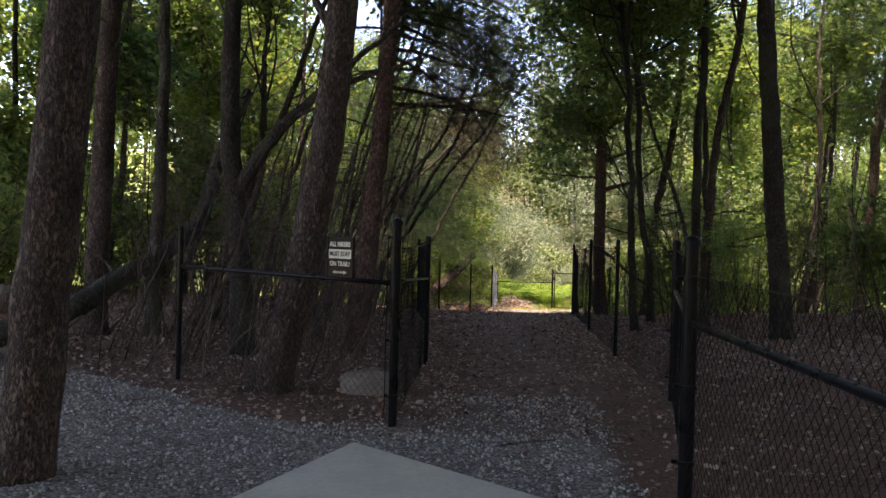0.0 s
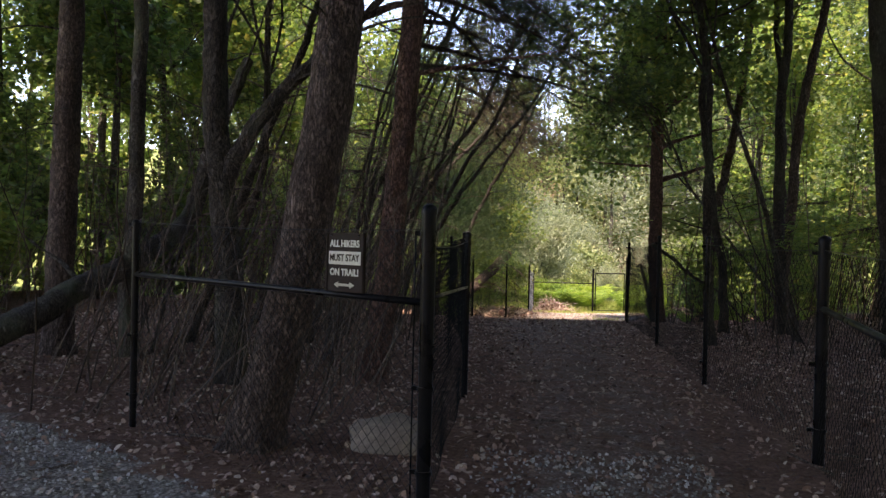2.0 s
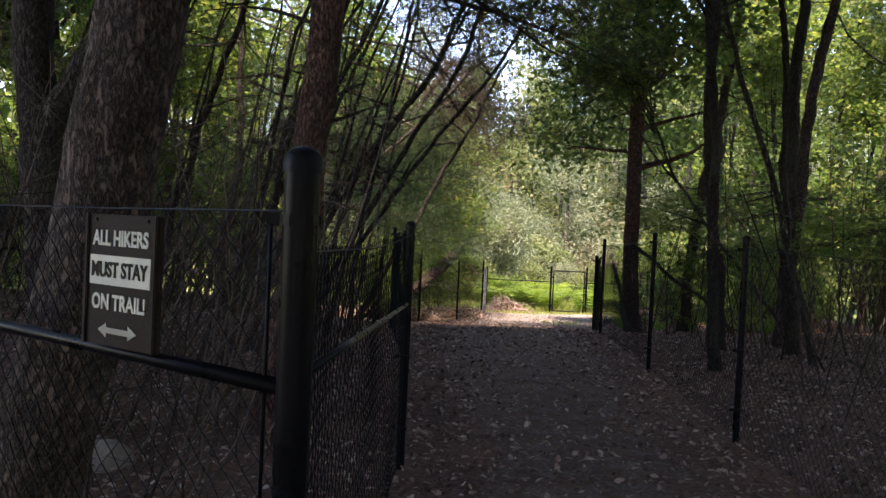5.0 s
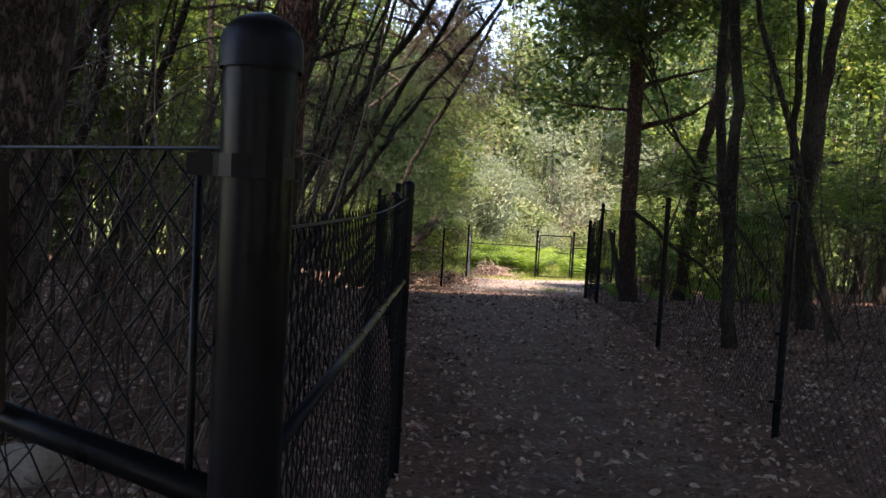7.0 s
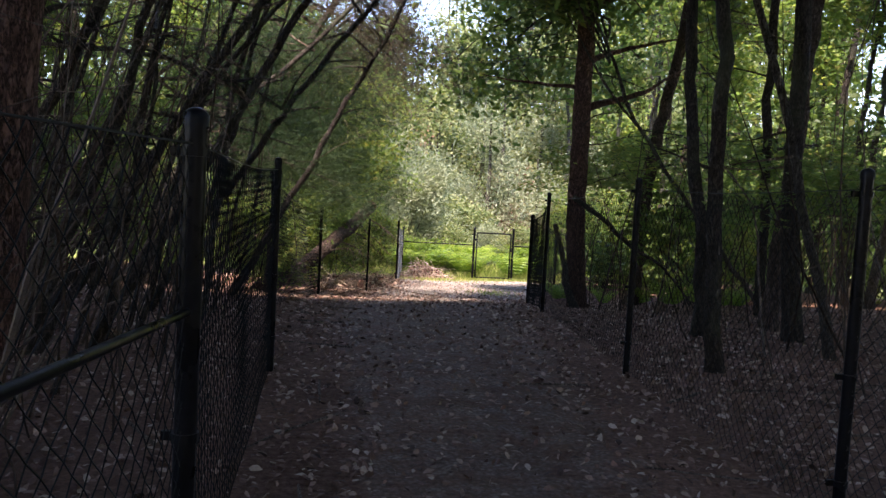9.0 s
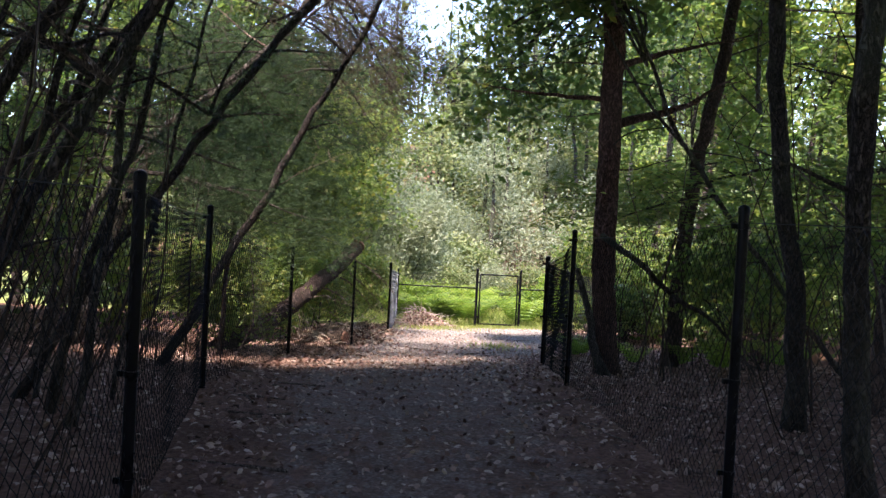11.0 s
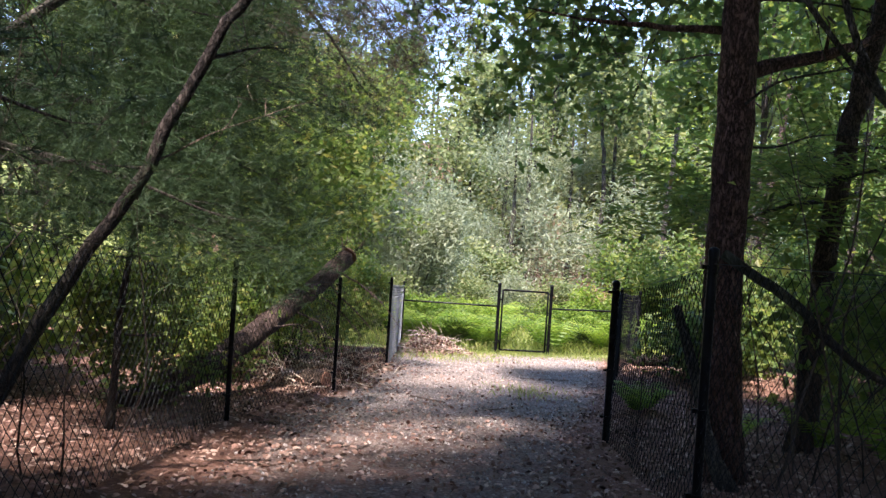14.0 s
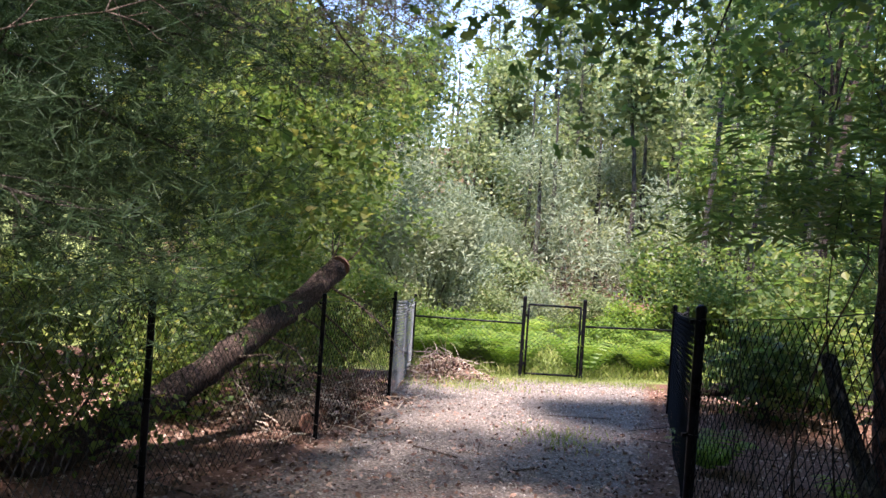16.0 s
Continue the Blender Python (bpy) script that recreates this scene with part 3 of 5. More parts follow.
def lettering(text, size, parent, mat, at, label=""):
    cu = bpy.data.curves.new("lettering", "FONT")
    cu.body, cu.size, cu.align_x, cu.align_y, cu.extrude, cu.space_character, cu.offset = text, size, "CENTER", "CENTER", 0.001, 1.0, 0.0012
    tmp = new("lettering", cu)
    me = bpy.data.meshes.new_from_object(tmp.evaluated_get(bpy.context.evaluated_depsgraph_get()))
    bpy.data.objects.remove(tmp)
    me.materials.clear()
    me.materials.append(mat)
    ob = new("lettering", me)
    ob.parent = parent
    ob.matrix_basis = at
    if label:
        ob["label"] = label
    return ob


def trail_sign():
    d = Vector((LP[0] - FL[0], LP[1] - FL[1], 0)).normalized()
    c = Vector((LP[0], LP[1], 0)) - d * 0.585
    e = thing("trail_sign", "brown wooden trail sign with cream lettering wired to the fence", "sign")
    nrm = Vector((d.y, -d.x, 0))
    m = Matrix(((d.x, 0, nrm.x, c.x + nrm.x * 0.035), (d.y, 0, nrm.y, c.y + nrm.y * 0.035), (0, 1, 0, 1.36), (0, 0, 0, 1)))
    e.matrix_world = m @ Matrix.Diagonal((1.22, 0.93, 1, 1))

    def box(name, x, y, z, w, h, t, mat, label=""):
        bm = bmesh.new()
        bmesh.ops.create_cube(bm, size=1, matrix=Matrix.Translation((x, y, z)) @ Matrix.Diagonal((w, h, t, 1)))
        bmesh.ops.bevel(bm, geom=bm.edges[:], offset=min(0.003, t * 0.3), segments=2, affect="EDGES")
        return part(name, bm, mat, e, label)
    box("board", 0, 0, 0, 0.25, 0.365, 0.018, SIGN_BROWN)
    for x in (-0.118, 0.118):
        box("edge_strip", x, 0, 0.012, 0.014, 0.365, 0.008, SIGN_BROWN)
    lettering("ALL HIKERS", 0.047, e, SIGN_CREAM, pose(0, 0.115, 0.0115) @ Matrix.Diagonal((0.80, 1.25, 1, 1)))
    box("cream_panel", 0, 0.028, 0.0105, 0.21, 0.082, 0.003, SIGN_CREAM, "cream painted panel")
    lettering("MUST STAY", 0.047, e, SIGN_BROWN, pose(0, 0.028, 0.0138) @ Matrix.Diagonal((0.80, 1.25, 1, 1)), "dark brown lettering")
    lettering("ON TRAIL!", 0.047, e, SIGN_CREAM, pose(0, -0.062, 0.0115) @ Matrix.Diagonal((0.84, 1.25, 1, 1)))
    bm = bmesh.new()
    w, h = 0.068, 0.008
    vs = [bm.verts.new((x, y - 0.138, 0.0125)) for x, y in ((-w, 0), (-w + 0.03, 0.02), (-w + 0.03, h), (w - 0.03, h), (w - 0.03, 0.02), (w, 0), (w - 0.03, -0.02), (w - 0.03, -h), (-w + 0.03, -h), (-w + 0.03, -0.02))]
    f = bm.faces.new(vs)
    bmesh.ops.extrude_face_region(bm, geom=[f])
    part("arrow", bm, SIGN_CREAM, e, "cream two-way arrow")
    for x in (-0.09, 0.09):
        bm = bmesh.new()
        bmesh.ops.create_cone(bm, cap_ends=True, segments=10, radius1=0.006, radius2=0.005, depth=0.006, matrix=Matrix.Translation((x, 0.168, 0.011)))
        part("screw", bm, VINYL, e)


trail_sign()

# ---- trees ----
def limb(p, d, length, radius, r, up=0.15, droop=0.0, kinks=4):
    """Points of a crooked limb that leaves p along d."""
    d = np.array(d, float) / np.linalg.norm(d)
    pts, q = [(*p, radius)], np.array(p, float)
    for k in range(kinks):
        d = d + r.normal(0, 0.16, 3) + np.array((0, 0, up - droop * k))
        d /= np.linalg.norm(d)
        q = q + d * length / kinks
        pts.append((*q, radius * (1 - (k + 1) / (kinks + 0.4))))
    return pts


def twigs_on(line, n, length, r, droop=0.05):
    """Thin side twigs along a limb, each with a few finer ones."""
    S = spline(line, 0.15)
    out = []
    for _ in range(n):
        k = r.integers(len(S) // 3, len(S))
        d = r.normal(0, 1, 3) + (S[-1, :3] - S[0, :3]) * 0.6
        L = length * r.uniform(0.4, 1.1)
        t = limb(S[k, :3], d, L, max(S[k, 3] * 0.45, 0.004), r, 0.02, droop, 3)
        out.append(tube(t, 3, 0.25))
        for _ in range(2):
            q = np.array(t[r.integers(1, 4)][:3])
            out.append(tube(limb(q, r.normal(0, 1, 3) + np.array(d) * 0.5, L * 0.4, 0.003, r, 0, droop, 2), 3, 0.2))
    return out


def tree(name, label, pts, r0, r1, mat, height, seed, dead=0, dead_z=(1.5, 6), dead_len=1.3, crown=None, group="", flare=0.35, sides=14, limbs=()):
    """A tree on its foot: trunk, limbs, dead twigs and crown. pts: feet to top of the seen trunk; height: where the trunk ends."""
    r = np.random.default_rng(seed)
    x, y = pts[0][:2]
    base = float(ground_z(x, y)) - 0.06
    e = thing(name, label, "tree", group)
    P = [(x, y, base), *[p for p in pts[1:] if p[2] > base + 0.3]]
    top = np.array(P[-1])
    lean = (np.array(P[-1]) - np.array(P[-2])) / max(P[-1][2] - P[-2][2], 0.2)
    while top[2] < height - 0.5:
        k = min(2.5, height - top[2])
        top = top + (lean * 0.7 + r.normal(0, 0.04, 3) * (1, 1, 0)) * k
        top[2] = P[-1][2] + k
        lean = lean * 0.7 + np.array((0, 0, 0.3))
        P.append(tuple(top))
    H = P[-1][2] - base
    line = [(*p, r0 + (r1 - r0) * ((p[2] - base) / H)) for p in P]
    part_of("trunk", *tube(line, sides, 0.12 if sides > 10 else 0.2, 0.035, 0.006 if sides > 10 else 0.018, seed, flare), mat, e, smooth=True)
    S = spline(line, 0.2)
    for p, d, L, rad in limbs:
        ln = limb(p, d, L, rad, r, 0.08)
        part_of("limb", *join([tube(ln, 8, 0.12, 0.04, 0.01, seed)] + twigs_on(ln, 7, L * 0.4, r)), mat, e)
    if dead:
        for k_dead in range(dead):
            z = r.uniform(*dead_z)
            q = S[np.argmin(np.abs(S[:, 2] - z - base))]
            a = r.uniform(0, 2 * np.pi)
            ln = limb(q[:3], (math.cos(a), math.sin(a), r.uniform(-0.1, 0.5)), dead_len * r.uniform(0.4, 1.2), r.uniform(0.008, 0.02), r, -0.02, 0.02)
            part_of("dead_branch", *join([tube(ln, 5, 0.15)] + twigs_on(ln, 5 if sides > 9 else 3, dead_len * 0.45, r)), DARK_BARK if k_dead % 3 else DEAD_WOOD, e)
    if crown:
        sprays, cmat, n, size, radii, lift = crown
        c = S[-1, :3] + np.array((0, 0, lift))
        tips = blob(n, c, radii, r)
        for _ in range(7):
            z = r.uniform(0.55, 0.97)
            q = S[int(len(S) * z)]
            aim = tips[r.integers(0, n)]
            part_of("branch", *tube([(*q[:3], max(q[3] * 0.5, 0.015)), (*(q[:3] * 0.5 + aim * 0.5 + r.normal(0, 0.2, 3)), 0.02), (*aim, 0.006)], 5, 0.5), mat, e)
        part_of("crown", *cloud(sprays, tips, size, r), cmat, e)
    return e


# Crowns above the view, in coarse broad leaves, there to shade the ground.
HIGH_LEAF = (SPRAY_MID, LEAF, 420, 0.9, (3.2, 3.2, 2.0), 0.6)
SHADE_CROWN = (SPRAY_BIG, LEAF, 500, 1.3, (3.6, 3.6, 1.7), 0.6)

# the large trees beside the fences
tree("pine_tree", "thick pine with flaky grey-brown bark", [(-2.42, 4.5, 0), (-2.35, 4.55, 0.84), (-2.25, 4.55, 1.89), (-2.16, 4.55, 3.0)], 0.175, 0.09, PINE_BARK, 10, 1, 7, (3, 7), crown=SHADE_CROWN, sides=22, flare=0.15)
tree("pine_tree", "straight pine with scaly brown bark among saplings", [(-4.9, 10.8, 0), (-4.87, 10.8, 1.27), (-4.77, 10.8, 3.96)], 0.165, 0.08, PINE_BARK, 11, 2, 16, (2, 7), 1.6, crown=SHADE_CROWN, sides=18)
tree("forked_tree", "dark forked tree with a leaning second stem", [(-2.5, 9.7, 0), (-2.61, 9.7, 1.63), (-2.7, 9.7, 2.9), (-2.7, 9.7, 4.5)], 0.15, 0.06, DARK_BARK, 9, 3, 5, (2.5, 6), crown=HIGH_LEAF, sides=16,
     limbs=(((-2.64, 9.7, 2.0), (0.75, 0.0, 0.8), 3.4, 0.10), ((-2.65, 9.72, 2.7), (-0.3, 0.3, 1.0), 2.2, 0.045)))
tree("pine_tree", "thick leaning pine behind the fence with the sign", [(-1.62, 7.45, 0), (-1.28, 7.4, 1.41), (-1.1, 7.4, 2.61), (-0.96, 7.4, 3.81)], 0.175, 0.10, PINE_BARK, 10, 4, 9, (2.4, 6), 1.5, crown=SHADE_CROWN, sides=22, flare=0.5,
     limbs=(((-1.1, 7.4, 2.9), (1.0, 0.1, 0.25), 1.3, 0.04), ((-0.98, 7.4, 3.4), (-0.8, 0.1, 0.9), 2.0, 0.05)))
# The unseen crown here is spread wide to keep sun off the trail.
tree("pine_tree", "slim reddish pine close behind the fence", [(-1.18, 10.2, 0), (-0.99, 10.2, 1.39), (-0.82, 10.2, 3.32), (-0.75, 10.2, 4.64)], 0.135, 0.07, RED_BARK, 11, 5, 14, (2.2, 6), 1.6, crown=(SPRAY_BIG, LEAF, 860, 1.5, (4.6, 5.2, 1.8), 0.6), sides=18,
     limbs=(((-0.84, 10.2, 3.2), (0.9, 0.1, 0.3), 1.9, 0.03),))
tree("pine_tree", "tall red-barked pine with crooked limbs beside the trail", [(3.62, 19.4, 0), (3.55, 19.4, 0.65), (3.5, 19.4, 2.29), (3.5, 19.4, 3.38), (3.50, 19.4, 4.4)], 0.145, 0.10, RED_BARK, 11, 6, 16, (2.0, 6.5), 1.7, crown=(SPRAY, LEAF, 420, 0.9, (3.0, 2.8, 2.0), 0.4), sides=22, flare=0.3,
     limbs=(((3.57, 19.4, 2.87), (1, 0, 0.45), 1.9, 0.06), ((3.46, 19.4, 3.16), (-1, 0.15, 0.3), 1.6, 0.035), ((3.55, 19.4, 3.55), (1, 0.1, 0.35), 1.9, 0.05), ((3.52, 19.4, 4.2), (-0.6, 0, 0.8), 1.8, 0.08), ((3.52, 19.4, 4.3), (0.8, 0, 0.6), 1.8, 0.08)))
tree("pine_tree", "dark straight pine beyond the trail fence", [(5.4, 12.8, 0), (5.3, 12.8, 1.54), (5.14, 12.8, 3.72), (5.01, 12.8, 5.53)], 0.17, 0.10, DARK_BARK, 11, 7, 10, (2.5, 7), 1.4, crown=SHADE_CROWN, sides=16)
tree("slim_tree", "slim dark tree just behind the trail fence", [(3.27, 13.76, 0), (3.16, 13.76, 1.51), (3.07, 13.76, 3.24), (2.95, 13.76, 4.68)], 0.07, 0.035, DARK_BARK, 7.5, 8, 6, (1.5, 5), 0.9, crown=(SPRAY, LEAF, 260, 0.6, (1.8, 1.8, 1.5), 0.0), sides=10)
tree("slim_tree", "dark tree with green-grey bark in the wood", [(4.87, 15.4, 0), (4.72, 15.4, 1.53), (4.69, 15.4, 3.53), (4.76, 15.4, 5.2)], 0.10, 0.05, DARK_BARK, 8.5, 9, 9, (1.5, 6), 1.1, crown=HIGH_LEAF, sides=12)
tree("slim_tree", "thin curving tree leaning over the fence", [(4.76, 14.5, 0), (4.33, 14.5, 1.69), (3.95, 14.5, 2.76), (3.57, 14.5, 3.68), (3.27, 14.5, 4.75)], 0.05, 0.02, GREY_BARK, 6.0, 10, 6, (1.5, 5), 0.8, crown=(SPRAY, LEAF, 160, 0.55, (1.4, 1.4, 1.0), 0.0), sides=9)
tree("slim_tree", "slim dark trunk beside another behind the fence", [(3.94, 15.6, 0), (3.92, 15.6, 1.23), (3.78, 15.6, 2.42), (3.68, 15.6, 3.58)], 0.075, 0.04, DARK_BARK, 7.5, 11, 6, (1.5, 5), 0.9, crown=(SPRAY, LEAF, 220, 0.6, (1.7, 1.7, 1.4), 0.0), sides=10)
tree("slim_tree", "slender leaning tree with few leaves", [(6.2, 18.5, 0), (5.39, 18.5, 0.87), (4.81, 18.5, 1.62), (4.24, 18.5, 2.32), (3.85, 18.5, 2.9)], 0.035, 0.018, GREY_BARK, 4.6, 12, 5, (1.0, 4), 0.9, crown=(SPRAY, LEAF, 90, 0.5, (1.0, 1.0, 0.7), 0.0), sides=9)
tree("slim_tree", "dark young tree leaning along the trail fence", [(-1.46, 18.2, 0), (-0.85, 18.2, 1.03), (-0.54, 18.2, 1.55), (-0.27, 18.2, 2.12), (-0.04, 18.2, 2.58), (0.16, 18.2, 2.89)], 0.05, 0.02, DARK_BARK, 4.4, 13, 9, (1.2, 4), 1.0, sides=10)
tree("slim_tree", "dark sapling leaning behind the wire", [(-2.1, 13.5, 0), (-1.05, 13.5, 1.86), (-0.55, 13.5, 2.7), (0.0, 13.5, 3.6)], 0.04, 0.02, DARK_BARK, 5.2, 14, 10, (1.5, 4.5), 1.0, sides=9, group="leaning saplings")
tree("slim_tree", "dark sapling leaning behind the wire", [(-1.75, 13.7, 0), (-0.79, 13.7, 1.75), (-0.37, 13.7, 2.62), (0.12, 13.7, 3.45)], 0.04, 0.02, DARK_BARK, 5.0, 15, 10, (1.5, 4.5), 1.0, sides=9, group="leaning saplings")
tree("slim_tree", "grey sapling leaning hard to one side", [(-3.2, 20.7, 0), (-2.29, 21.0, 2.35), (-1.66, 21.0, 2.87), (-0.96, 21.0, 3.56)], 0.09, 0.05, GREY_BARK, 5.0, 16, 8, (2.0, 4.5), 1.2, sides=10, group="leaning saplings")
tree("slim_tree", "thin crooked sapling at the wire", [(-1.24, 20.5, 0), (-1.15, 20.5, 0.47), (-1.11, 20.5, 1.31), (-1.09, 20.5, 1.9)], 0.035, 0.015, DARK_BARK, 3.2, 17, 4, (0.8, 3), 0.7, sides=8)
tree("slim_tree", "grey crooked stem leaning on the fence", [(3.5, 19.0, 0), (3.36, 19.5, 0.55), (3.24, 19.6, 1.05)], 0.06, 0.035, GREY_BARK, 1.1, 18, 0, sides=10)
tree("slim_tree", "long dark stem leaning across the boughs", [(-1.95, 16.0, 0), (-1.2, 16.0, 1.4), (-0.75, 16.0, 2.05), (-0.1, 16.1, 2.9), (0.6, 16.2, 3.8)], 0.04, 0.02, DARK_BARK, 5.2, 20, 12, (1.5, 4.5), 1.1, sides=10, group="leaning saplings")
tree("slim_tree", "thin dark stem leaning across the boughs", [(-2.7, 15.0, 0), (-1.75, 15.0, 1.5), (-1.05, 15.0, 2.45), (-0.35, 15.0, 3.4)], 0.032, 0.016, DARK_BARK, 4.8, 21, 12, (1.5, 4.5), 1.0, sides=9, group="leaning saplings")
tree("slim_tree", "crooked grey stem leaning behind the wire", [(-2.9, 18.8, 0), (-2.2, 18.8, 1.7), (-1.3, 18.8, 2.7), (-0.5, 18.8, 3.3)], 0.05, 0.025, GREY_BARK, 4.6, 22, 12, (1.5, 4.5), 1.2, sides=10, group="leaning saplings")
LEAN = [((-3.9, 12, 0), (-3.4, 12, 1.3), (-2.81, 12, 2.83), (-2.36, 12, 3.91), 0.075), ((-3.9, 13, 0), (-3.54, 13, 1.28), (-3.16, 13, 2.41), (-3.12, 13, 3.99), 0.06),
        ((-3.5, 13.4, 0), (-3.14, 13.4, 1.29), (-2.77, 13.4, 2.73), (-2.24, 13.4, 4.31), 0.05), ((-2.4, 12.5, 0), (-1.93, 12.5, 1.33), (-1.57, 12.5, 2.17), (-1.22, 12.5, 3.3), 0.04),
        ((-2.5, 14, 0), (-1.86, 14, 1.31), (-1.46, 14, 2.7), (-0.89, 14, 4.06), 0.045), ((-1.9, 11.6, 0), (-1.6, 11.6, 1.3), (-1.35, 11.6, 2.4), (-1.0, 11.6, 3.6), 0.035)]
for k, (a, b, c, d, rad) in enumerate(LEAN):
    tree("slim_tree", "dark leaning sapling in a dense thicket", [a, b, c, d], rad, rad * 0.45, DARK_BARK, 6.0, 30 + k, 8, (1.2, 5), 0.9, crown=(SPRAY, LEAF, 90, 0.55, (1.2, 1.2, 1.0), 0.0) if k % 2 else None, sides=9, group="leaning saplings")

# Added trees out of view: their crowns block sun and sky over the trail.
for k, (x, y) in enumerate(((-6.2, 3.0), (-8.0, 8.0), (5.5, 1.5), (6.2, 7.0), (-4.5, -3.5), (4.2, -5.0), (0.3, -7.5), (-9.0, 13.5), (3.9, 3.1), (-4.2, 1.2), (3.2, -1.6), (-1.8, -2.4), (7.6, 0.5))):
    tree("tall_tree", "unseen broad-crowned tree added to shade the head of the trail", [(x, y, 0), (x * 0.98, y, 3), (x * 0.95, y, 6)], 0.17, 0.08, DARK_BARK, 10.5 + k % 3, 70 + k, 0, crown=(SPRAY_BIG, LEAF if x > 2 else LEAF_LIGHT, 620 if x > 2 else 300, 1.7, (4.4, 4.4, 1.7), 0.5), sides=10, group="tall trees round the trail head")
for k, (x, y, h) in enumerate(((-4.4, 24.5, 6.5), (-4.6, 27.5, 7.5), (-1.6, 30.5, 6.0), (-5.5, 20.0, 8), (-3.6, 33.5, 7.5), (-6.5, 24.0, 8), (-3.9, 18.4, 7.5), (-0.6, 36, 6.5), (-4.2, 38, 8), (8.6, 26.5, 8.5), (8.4, 19.4, 8.5), (10, 22.5, 9), (9.2, 31.5, 8), (12, 28, 9), (-9.5, 19, 9), (-11, 23.5, 9.5), (-8.2, 23.5, 9), (-13.5, 18.5, 9.5), (-3.6, 30.0, 8.5), (9, 15.5, 8.5), (-7.2, 16.2, 8.5), (9.8, 12.4, 7.5), (12.5, 14.5, 8), (11.2, 18.2, 8), (-10.8, 13.4, 8), (14, 11, 8), (-12.5, 11.0, 8))):
    pine = k in (0, 2, 6, 10, 19)
    tree("wood_pine" if pine else "wood_tree", "young pine with low soft boughs" if pine else "young leafy tree with a low crown", [(x, y, 0), (x + 0.2, y, 2.0), (x + 0.3, y, 4.0)], 0.08, 0.03, GREY_BARK, h, 50 + k, 5, (1, 4), 1.0,
         crown=(SPRAY_PINE, NEEDLE, 220, 0.6, (1.9, 1.9, 2.8), -2.2) if pine else (SPRAY, (LEAF, LEAF_LIGHT)[k % 2 or k > 20], 260, 0.7, (2.0, 2.0, 2.8), -2.2), sides=9, group="slim trees of the wood")

# the wood to both sides: slim trunks, each with its crown
r = np.random.default_rng(21)
spots = []
while len(spots) < 74:
    left = r.random() < 0.52
    x, y = (r.uniform(-22, -2.6), r.uniform(10.5, 46)) if left else (r.uniform(4.8, 24), r.uniform(12, 44))
    if left and x > -4.0 and y < 14 or (-1.5 + 0.05 * y > x > -5 and y > 24) or (x < 10 and y > 24 and not left) or any((x - a) ** 2 + (y - b) ** 2 < 1.0 for a, b in spots):
        continue
    spots.append((x, y))
for k, (x, y) in enumerate(spots):
    rad, h = r.uniform(0.045, 0.13), r.uniform(8.5, 14)
    dx = r.uniform(-0.5, 0.7)
    pine = r.random() < 0.4
    tree("wood_pine" if pine else "wood_tree", "slim pine trunk in the wood" if pine else "slim leafy tree in the wood", [(x, y, 0), (x + dx * 0.3, y, 2.2), (x + dx, y + r.uniform(-0.3, 0.3), 5.5)], rad, rad * 0.5,
         (PINE_BARK, DARK_BARK, GREY_BARK)[k % 3], h, 100 + k, 7 if y < 26 else 3, (2, 8), 1.3, crown=(SPRAY_PINE, NEEDLE, 62, 0.8, (1.8, 1.8, 2.4), -0.6) if pine else (SPRAY_MID, (LEAF, LEAF_LIGHT)[k % 2], 170, 0.75, (2.1, 2.1, 2.6), -0.8), sides=9, group="slim trees of the wood")


rs = np.random.default_rng(77)
for k in range(20):
    x, y = rs.uniform(-4.2, -1.2), rs.uniform(10.8, 17.0)
    q = rs.uniform(0.12, 0.34)
    rad = rs.uniform(0.018, 0.036)
    tree("slim_tree", "thin bare stem in a leaning thicket", [(x, y, 0), (x + q * 1.3, y, 1.4), (x + q * 2.6, y + rs.uniform(-0.2, 0.2), 2.7), (x + q * 4.4, y, 4.2)], rad, rad * 0.4, (DARK_BARK, GREY_BARK)[k % 2], 5.2, 960 + k, 5, (1.0, 4.5), 0.8, sides=6, group="leaning saplings", flare=0.1)
for k, (x, y, h) in enumerate(((6.5, 61, 13.5), (0.8, 63, 13.5), (12.5, 56, 14), (-5.5, 50, 12.0), (15.5, 44, 12))):
    tree("tall_tree", "tall sunlit leafy tree beyond the meadow", [(x, y, 0), (x + 0.2, y, 3), (x + 0.1, y, 6)], 0.16, 0.06, GREY_BARK, h - 2, 90 + k, 0, crown=(SPRAY_MID, (LEAF_HAZE, LEAF)[k % 2], 240, 1.2, (2.9, 2.6, 3.4), -1.4), sides=9, group="tall trees beyond the meadow")

# ---- undergrowth ----
def shrub(name, label, centre, radii, n, sprays, mat, size, seed, stems=7, group="undergrowth", lift=0.0, wood=DARK_BARK):
    """A bush that stands on the ground: stems and leaves."""
    r = np.random.default_rng(seed)
    x, y = centre
    z = float(ground_z(x, y))
    e = thing(name, label, "shrub", group)
    P = blob(n, (x, y, z + lift + radii[2] * 0.95), radii, r)
    P = P[P[:, 2] > ground_z(P[:, 0], P[:, 1]) + 0.12]
    for _ in range(stems):
        q = P[r.integers(0, len(P))]
        f = (x + r.normal(0, 0.12), y + r.normal(0, 0.12))
        part_of("stem", *tube([(*f, float(ground_z(*f)) - 0.03, 0.014), ((f[0] + q[0]) / 2 + r.normal(0, 0.1), (f[1] + q[1]) / 2, z + (q[2] - z) * 0.6, 0.010), (*q, 0.004)], 4, 0.4), wood, e)
    part_of("leaves", *cloud(sprays, P, size, r), mat, e)
    return e


